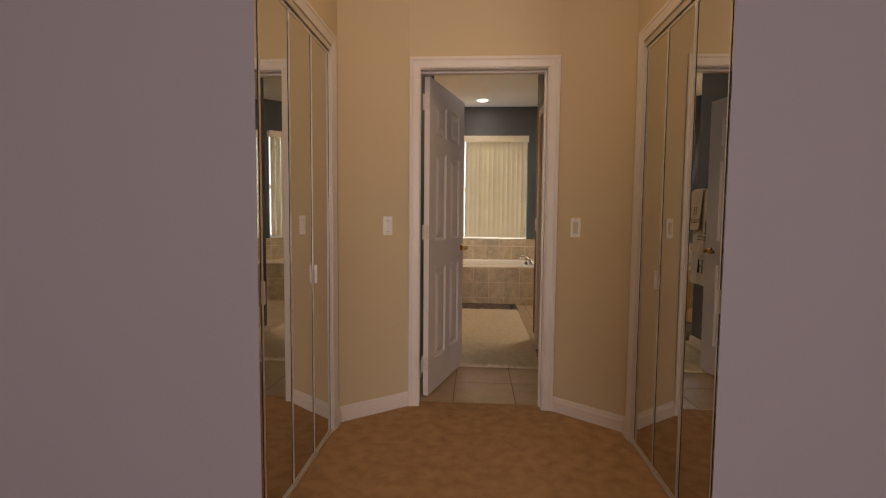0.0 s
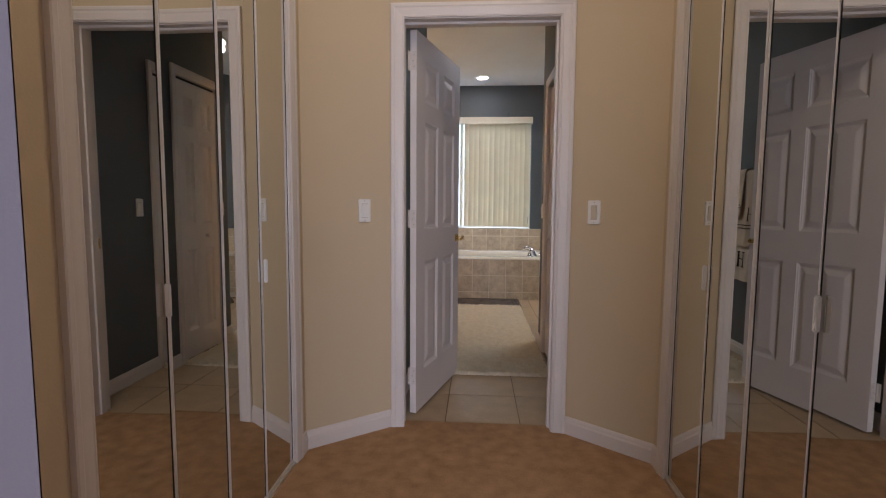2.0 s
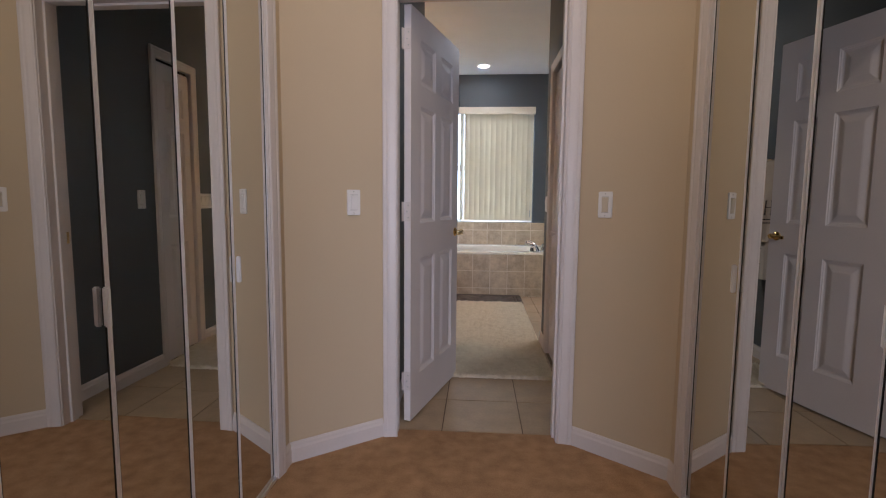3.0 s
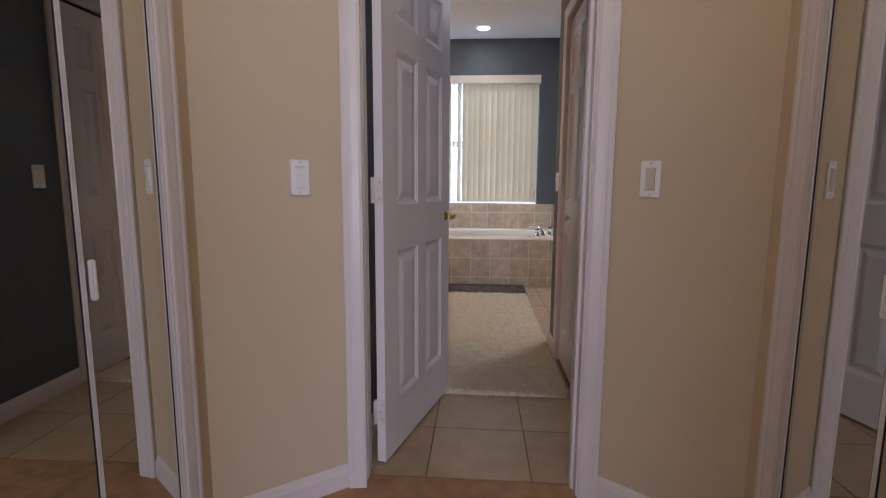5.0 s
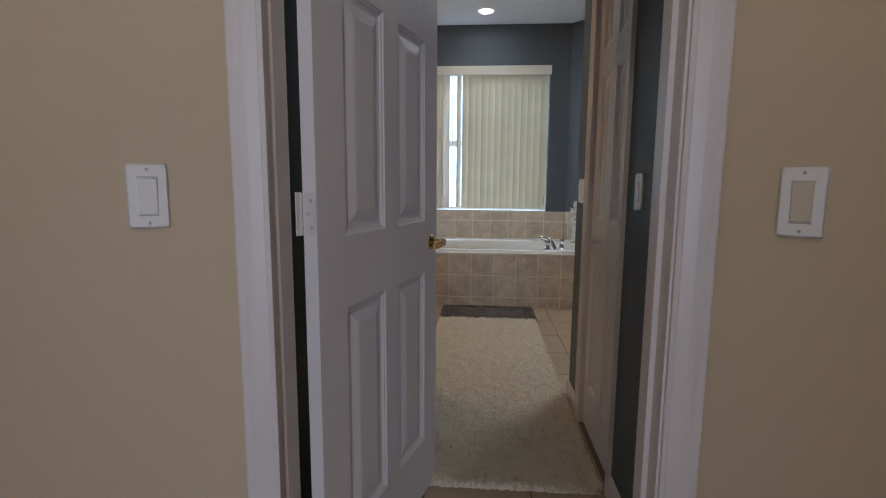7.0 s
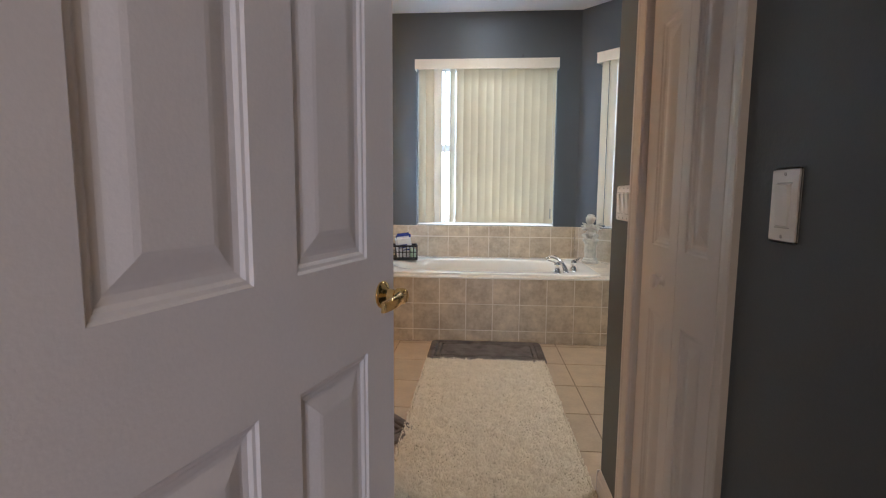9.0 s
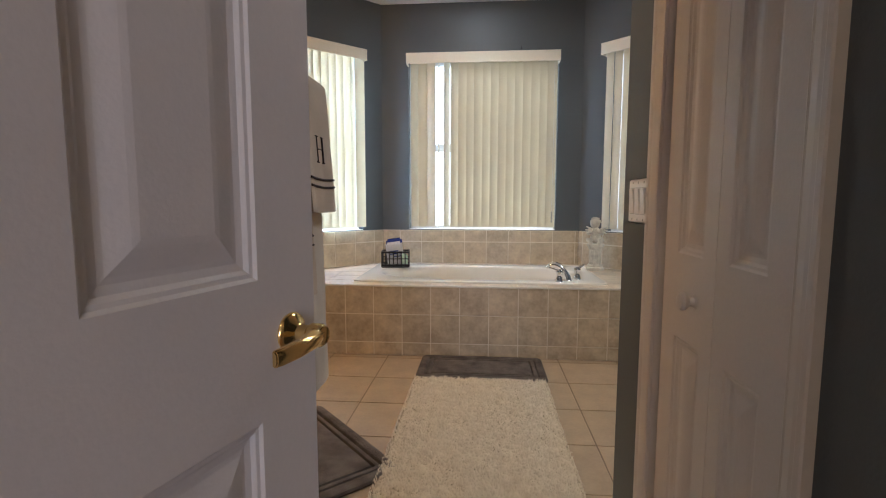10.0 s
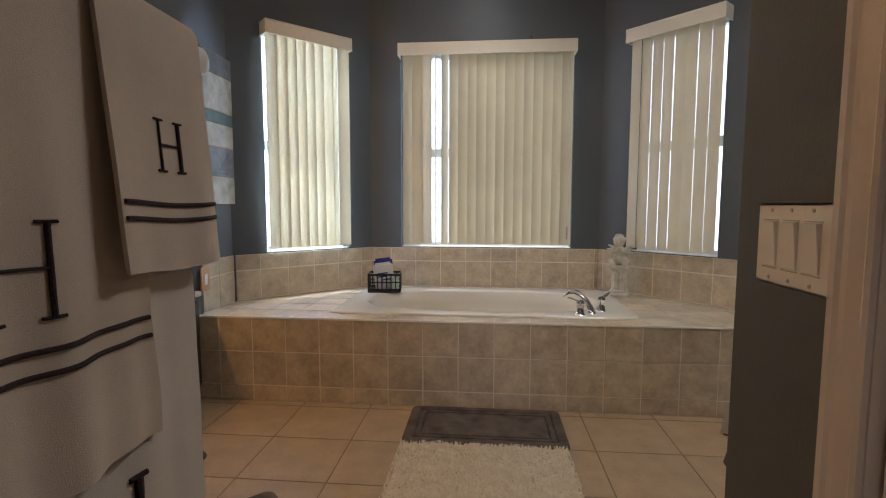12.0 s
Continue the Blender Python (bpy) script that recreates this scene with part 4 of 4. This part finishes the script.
# ---- floor textiles ----
RX0, RX1, RY0, RY1 = -0.235, 0.558, 3.362, 5.645
rug = thing("shag_rug", "long cream shaggy runner rug on the tiles", "rug")
bm = boxes(((RX0 + 0.012, RY0 + 0.012, 0.001), (RX1 - 0.012, RY1 - 0.012, 0.008)))
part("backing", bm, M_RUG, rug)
verts, faces = [], []
rng = random.Random(5)
# tufted ground of the pile: soft humps that sink between the tufts
cell = 0.0052
gx, gy = int((RX1 - RX0) / cell), int((RY1 - RY0) / cell)
for i in range(gx + 1):
    for j in range(gy + 1):
        x, y = RX0 + (RX1 - RX0) * i / gx, RY0 + (RY1 - RY0) * j / gy
        brim = min(i, j, gx - i, gy - j)
        x0, y0 = x + 0.010 * noise.noise((x * 25, y * 25, 7)), y + 0.010 * noise.noise((x * 25, y * 25, 9))
        h = 0.031 - 0.030 * abs(noise.noise((x0 * 42, y0 * 42, 2))) + 0.005 * noise.noise((x * 130, y * 130, 4)) + 0.011 * noise.noise((x * 21, y * 13, 6))
        h *= min(1.0, 0.1 + 0.3 * brim)
        ragged = 0.012 * noise.noise((x * 60, y * 60, 3)) if brim == 0 else 0.0
        verts.append((x + ragged, y + ragged, max(0.002, h)))
for i in range(gx):
    for j in range(gy):
        k = i * (gy + 1) + j
        faces.append((k, k + gy + 1, k + gy + 2, k + 1))
# loose yarn ends over it
step = 0.0088
nx, ny = int((RX1 - RX0) / step), int((RY1 - RY0) / step)
for i in range(nx):
    for j in range(ny):
        x, y = RX0 + (i + rng.random()) * step, RY0 + (j + rng.random()) * step
        a = noise.noise((x * 9, y * 9, 0.3)) * 4 + rng.uniform(-1.6, 1.6)
        if i in (0, nx - 1) or j in (0, ny - 1):
            a = math.atan2((j == ny - 1) - (j == 0), (i == nx - 1) - (i == 0)) + rng.uniform(-1.3, 1.3)
        lean, hgt = rng.uniform(0.012, 0.026), rng.uniform(0.003, 0.011)
        if i in (0, nx - 1) or j in (0, ny - 1):
            lean *= 0.5
        dx, dy, w = math.cos(a), math.sin(a), rng.uniform(0.0024, 0.0044)
        px, py = -dy * w, dx * w
        k = len(verts)
        lift = 0.009 * noise.noise((x * 21, y * 13, 6))
        mx, my, mz = x + dx * lean * 0.5, y + dy * lean * 0.5, 0.026 + hgt + lift
        verts += [(x + px, y + py, 0.010), (x - px, y - py, 0.010), (mx - px, my - py, mz - 0.002), (mx + px, my + py, mz - 0.002), (x + dx * lean, y + dy * lean, 0.024), (mx, my, mz + 0.001)]
        faces += [(k, k + 1, k + 5), (k + 1, k + 2, k + 5), (k + 3, k, k + 5), (k + 5, k + 2, k + 4), (k + 3, k + 5, k + 4)]
me = bpy.data.meshes.new("shag")
me.from_pydata(verts, [], faces)
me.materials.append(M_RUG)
me.polygons.foreach_set("use_smooth", [True] * len(me.polygons))
pile = new("shag", me)
pile.parent = rug
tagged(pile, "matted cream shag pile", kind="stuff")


def plush_mat(label, m, w, d):
    """A foam bath mat with rounded corners, a puffed border and two sewn grooves."""
    b = thing("bath_mat", label, "bath mat", m, "grey bath mats")
    bm = bmesh.new()

    def outline(ins, z):
        rad = max(0.012, 0.04 - ins)
        out = []
        for cx_, cy_, a0 in ((w / 2 - ins - rad, d / 2 - ins - rad, 0), (-w / 2 + ins + rad, d / 2 - ins - rad, 90), (-w / 2 + ins + rad, -d / 2 + ins + rad, 180), (w / 2 - ins - rad, -d / 2 + ins + rad, 270)):
            for s in range(7):
                a = radians(a0 + 15 * s)
                out.append(bm.verts.new((cx_ + rad * math.cos(a), cy_ + rad * math.sin(a), z)))
        return out
    rows = [(0.004, 0.0), (0.0, 0.008), (0.004, 0.017), (0.016, 0.023), (0.045, 0.024), (0.050, 0.020), (0.054, 0.008), (0.060, 0.008), (0.064, 0.020), (0.074, 0.0225), (0.082, 0.020), (0.086, 0.008), (0.092, 0.008), (0.096, 0.020), (0.110, 0.025), (0.16, 0.024)]
    rings_ = [outline(*r) for r in rows]
    for a, c in zip(rings_, rings_[1:]):
        for i in range(len(a)):
            j = (i + 1) % len(a)
            bm.faces.new((a[i], a[j], c[j], c[i]))
    bm.faces.new(rings_[0][::-1])
    bm.faces.new(rings_[-1])
    part("pad", bm, M_MAT, b, smooth=True)
    bm = boxes(((-w / 2 + 0.03, -d / 2 + 0.03, 0.0), (w / 2 - 0.03, d / 2 - 0.03, 0.002)))
    part("grip_backing", bm, M_DARKGAP, b)
    return b


plush_mat("grey plush bath mat lying before the tub", pose(0.168, 5.868, 0.002, 0, 0, 0), 0.82, 0.44)
plush_mat("grey plush bath mat turned at an angle", pose(-0.595, 4.745, 0.002, 0, 0, -47), 0.80, 0.50)

plush_mat("narrow grey plush mat along the vanity", pose(-1.265, 5.10, 0.002, 0, 0, 90), 0.75, 0.32)

# ---- picture, outlet, vanity, scale ----
canvas = thing("picture", "grey and sand sailing-boat picture on wooden stretcher", "picture", pose(-1.56, 6.395, 1.17, 0, 0, 90))
part("stretcher", boxes(((-0.17, -0.036, 0), (0.17, -0.001, 0.93))), M_OAK, canvas, "raw wooden sides")
rows = ((0.0, 0.17, 1), (0.172, 0.36, 3), (0.362, 0.50, 1), (0.502, 0.58, 2), (0.582, 0.80, 1), (0.802, 0.93, 0))
for z0, z1, c in rows:
    part("painted_plank", boxes(((-0.169, -0.0395, z0), (0.169, -0.0365, z1 - 0.003))), M_CANVAS[c], canvas)
bm = bmesh.new()
for pts in (((-0.02, 0.21), (0.13, 0.21), (0.10, 0.34)), ((-0.10, 0.19), (0.12, 0.19), (0.08, 0.205))):
    v = [bm.verts.new((x, -0.0402, z)) for x, z in pts] + [bm.verts.new((x, -0.0396, z)) for x, z in pts]
    bm.faces.new(v[:3])
    bm.faces.new(v[3:][::-1])
    for i in range(3):
        j = (i + 1) % 3
        bm.faces.new((v[i], v[j], v[3 + j], v[3 + i]))
part("boat", bm, M_CANVAS[0], canvas)
plate = thing("outlet", "power outlet with a wooden cover plate", "outlet", pose(-1.545, 6.20, 0.712, 0, 0, 90))
part("plate", boxes(((-0.044, -0.014, -0.072), (0.044, -0.006, 0.072))), M_OAK, plate, "oak cover plate", bevel=0.003)
part("socket", boxes(((-0.016, -0.0175, -0.032), (0.016, -0.0135, 0.032))), M_PLASTIC, plate)

vanity = thing("vanity_cabinet", "dark wooden vanity with a cream top", "cabinet", pose(0, 0, 0))
part("body", boxes(((-2.045, 4.75, 0.09), (-1.52, 6.09, 0.63))), M_DARKWOOD, vanity)
part("plinth", boxes(((-2.045, 4.77, 0.0), (-1.56, 6.07, 0.09))), M_DARKGAP, vanity)
part("worktop", boxes(((-2.047, 4.73, 0.63), (-1.495, 6.095, 0.66))), M_COUNTER, vanity, bevel=0.004)
for i in range(3):
    y0 = 4.765 + i * 0.44
    d = part("door", boxes(((-1.52, y0, 0.11), (-1.50, y0 + 0.425, 0.615))), M_DARKWOOD, vanity, bevel=0.003)
    bm = bmesh.new()
    lathe(bm, ((0.006, 0), (0.006, 0.012), (0.013, 0.018), (0.011, 0.026)), 14, pose(-1.50, y0 + 0.05, 0.54, 0, 90, 0))
    part("knob", bm, M_BRASS, d, "", True)
lamp = thing("vanity_light", "warm globe vanity light bar above the vanity", "wall lamp", pose(-2.05, 5.0, 2.02))
part("back_plate", boxes(((0.0, -0.3, -0.05), (0.03, 0.3, 0.05))), M_CHROME, lamp, bevel=0.005)
for y in (-0.2, 0.0, 0.2):
    bm = bmesh.new()
    ball(bm, (0.075, y, 0), 0.048, 18)
    part("bulb", bm, M_BULB, lamp, "lit warm globe bulb", True)

bm = boxes(((-0.14, -0.15, 0.012), (0.14, 0.15, 0.032)))
scale_ = thing("bathroom_scale", "flat grey bathroom scale on the tiles", "scale", pose(1.555, 5.965, 0.0, 0, 0, -30))
part("platform", bm, M_STEEL, scale_, bevel=0.006)
for x in (-0.11, 0.11):
    for y in (-0.12, 0.12):
        part("foot", boxes(((x - 0.015, y - 0.015, 0.0), (x + 0.015, y + 0.015, 0.0118))), M_DARKGAP, scale_)
plush_mat("grey plush contour mat beside the scale", pose(1.60, 5.62, 0.002, 0, 0, -32), 0.60, 0.45)

# ---- ceiling lights ----
for cx0, cy0, watts in CANS:
    can = thing("ceiling_light", "lit recessed ceiling light with white trim ring", "ceiling light", pose(cx0, cy0, CEIL), "recessed ceiling lights")
    bm = bmesh.new()
    lathe(bm, ((0.098, 0.0), (0.100, -0.004), (0.094, -0.008), (0.076, -0.009), (0.074, -0.004)), 40)
    part("trim_ring", bm, M_PLASTIC, can, "white trim ring", True)
    bm = bmesh.new()
    lathe(bm, ((0.072, -0.006), (0.060, -0.016), (0.035, -0.021), (0.008, -0.022)), 36)
    part("lens", bm, M_LENS, can, "glowing frosted lens", True)


def dome_light(label, x, y, r):
    """A flush ceiling light: a flat pan with a shallow frosted dome."""
    dome = thing("ceiling_light", label, "ceiling light", pose(x, y, CEIL))
    bm = bmesh.new()
    lathe(bm, ((r, 0.0), (r, -0.012), (r - 0.02, -0.018)), 40)
    part("pan", bm, M_PLASTIC, dome, "", True)
    bm = bmesh.new()
    lathe(bm, ((r - 0.022, -0.018), (0.80 * r, -0.045), (0.60 * r, -0.068), (0.27 * r, -0.079), (0.006, -0.081)), 36)
    part("shade", bm, M_DOME, dome, "glowing frosted glass", True)


dome_light("flush glass dome light on the passage ceiling", 0.07, 1.45, 0.15)
# made-up fixture, wide so that the bathroom fill casts soft shadows
dome_light("added frosted dome housing the bathroom fill light, out of view", 1.40, 5.20, 0.34)

# ---- tiles, piece by piece ----
TILE_CACHE = {}


def tile_piece(poly, th, material, parent, m, ease=0.0016):
    """One tile with eased edges on an outline in its own plane (x, y), proud by th; alike pieces share a mesh."""
    cx_, cy_ = sum(p[0] for p in poly) / len(poly), sum(p[1] for p in poly) / len(poly)
    key = (material.name, tuple((round(x - cx_, 3), round(y - cy_, 3)) for x, y in poly), th)
    me = TILE_CACHE.get(key)
    if me is None:
        bm = bmesh.new()
        loc = [Vector((x - cx_, y - cy_, 0)) for x, y in poly]
        size = min((a - b).length for a, b in zip(loc, loc[1:] + loc[:1]))
        e = min(ease, size * 0.2)
        lo = [bm.verts.new(p) for p in loc]
        mid = [bm.verts.new(p + Vector((0, 0, th - e * 0.5))) for p in loc]
        top = [bm.verts.new(p * (1 - e / max(0.02, p.length)) + Vector((0, 0, th))) for p in loc]
        k = len(loc)
        for a, b in ((lo, mid), (mid, top)):
            for i in range(k):
                j = (i + 1) % k
                bm.faces.new((a[i], a[j], b[j], b[i]))
        bm.faces.new(top)
        me = finish(bm, "tile", material)
        TILE_CACHE[key] = me
    ob = new("tile", me)
    ob.parent = parent
    ob.matrix_basis = m @ pose(cx_, cy_, 0)
    return ob


def field(x0, x1, y0, y1, xj, yj, px, py, joint, th, material, parent, m, planes=()):
    """A field of tiles over x0..x1, y0..y1 with joints through (xj, yj)."""
    i = math.floor((x0 - xj) / px)
    while xj + i * px < x1:
        k = math.floor((y0 - yj) / py)
        while yj + k * py < y1:
            a0, a1 = max(x0, xj + i * px + joint / 2), min(x1, xj + (i + 1) * px - joint / 2)
            b0, b1 = max(y0, yj + k * py + joint / 2), min(y1, yj + (k + 1) * py - joint / 2)
            if a1 - a0 > 0.012 and b1 - b0 > 0.012:
                poly = clip([(a0, b0), (a1, b0), (a1, b1), (a0, b1)], planes)
                if len(poly) > 2:
                    tile_piece(poly, th, material, parent, m)
            k += 1
        i += 1


# floor: passage and room
FXJ, FYJ = 0.300, 3.010
field(-2.04, 2.39, END_Y + 0.002, TUB_Y - 0.002, FXJ, FYJ, 0.397, 0.3815, 0.0055, 0.003, M_TILE_F, floor_bath, pose(0, 0, -0.003))
field(WALL_L + 0.002, WALL_R - 0.002, 2.624, END_Y - 0.001, FXJ, FYJ, 0.397, 0.3815, 0.0055, 0.003, M_TILE_F, floor_bath, pose(0, 0, -0.003))
# tub front
TJ = 0.204
field(-1.555, 1.805, 0.002, DECK - 0.004, 0.421, 0.093, TJ, TJ, 0.0065, 0.0022, M_TILE_W, tub_deck, pose(0, TUB_Y + 0.0022, 0, 90))
# deck top
deck_planes = ((0.7071, 0.7071, 0.7071 * (1.05 + 7.36) - 0.012), (-0.7071, 0.7071, 0.7071 * (0.78 + 7.36) - 0.012))
field(-1.555, cx - hx - 0.004, TUB_Y + 0.022, 7.35, cx - hx, TUB_Y + 0.022, TJ, TJ, 0.005, 0.0022, M_TILE_W, tub_deck, pose(0, 0, DECK - 0.0022), deck_planes)
field(cx + hx + 0.004, 1.805, TUB_Y + 0.022, 7.35, cx + hx, TUB_Y + 0.022, TJ, TJ, 0.005, 0.0022, M_TILE_W, tub_deck, pose(0, 0, DECK - 0.0022), deck_planes)
field(cx - hx, cx + hx, TUB_Y + 0.022, cy - hy - 0.004, 0.421, TUB_Y + 0.022, TJ, TJ, 0.005, 0.0022, M_TILE_W, tub_deck, pose(0, 0, DECK - 0.0022), deck_planes)
field(cx - hx, cx + hx, cy + hy + 0.004, 7.35, 0.421, cy + hy + 0.004, TJ, TJ, 0.005, 0.0022, M_TILE_W, tub_deck, pose(0, 0, DECK - 0.0022), deck_planes)
part("edge_trim", boxes(((-1.555, TUB_Y - 0.004, DECK - 0.012), (1.805, TUB_Y + 0.020, DECK + 0.003))), M_TUB, tub_deck, "cream bullnose edge", bevel=0.005)
# splash walls: one full course and a border course
for m, s0, s1, off in ((WIN_C, -0.928, 0.894, 0.05), (WIN_L, -0.545, 0.536, 0.03), (WIN_R, -0.576, 0.49, 0.08), (pose(-1.56, 6.39, 0, 0, 0, 90), -0.185, 0.19, 0.0)):
    slab = new("trim_splashback", finish(boxes(((s0, -0.006, DECK), (s1, -0.0005, 0.820))), "trim_splashback", M_GROUT_W))
    slab.matrix_basis = m
    tagged(slab, "mottled stone tile splashback with a border course", "splashback", kind="structure")
    wall_m = pose(0, -0.006, 0, 90)
    field(s0, s1, DECK + 0.004, DECK + 0.208, off, DECK + 0.004, TJ, TJ, 0.006, 0.0022, M_TILE_W, slab, wall_m)
    field(s0, s1, DECK + 0.210, 0.822, off, DECK + 0.210, TJ, 0.108, 0.006, 0.0022, M_TILE_W, slab, wall_m)
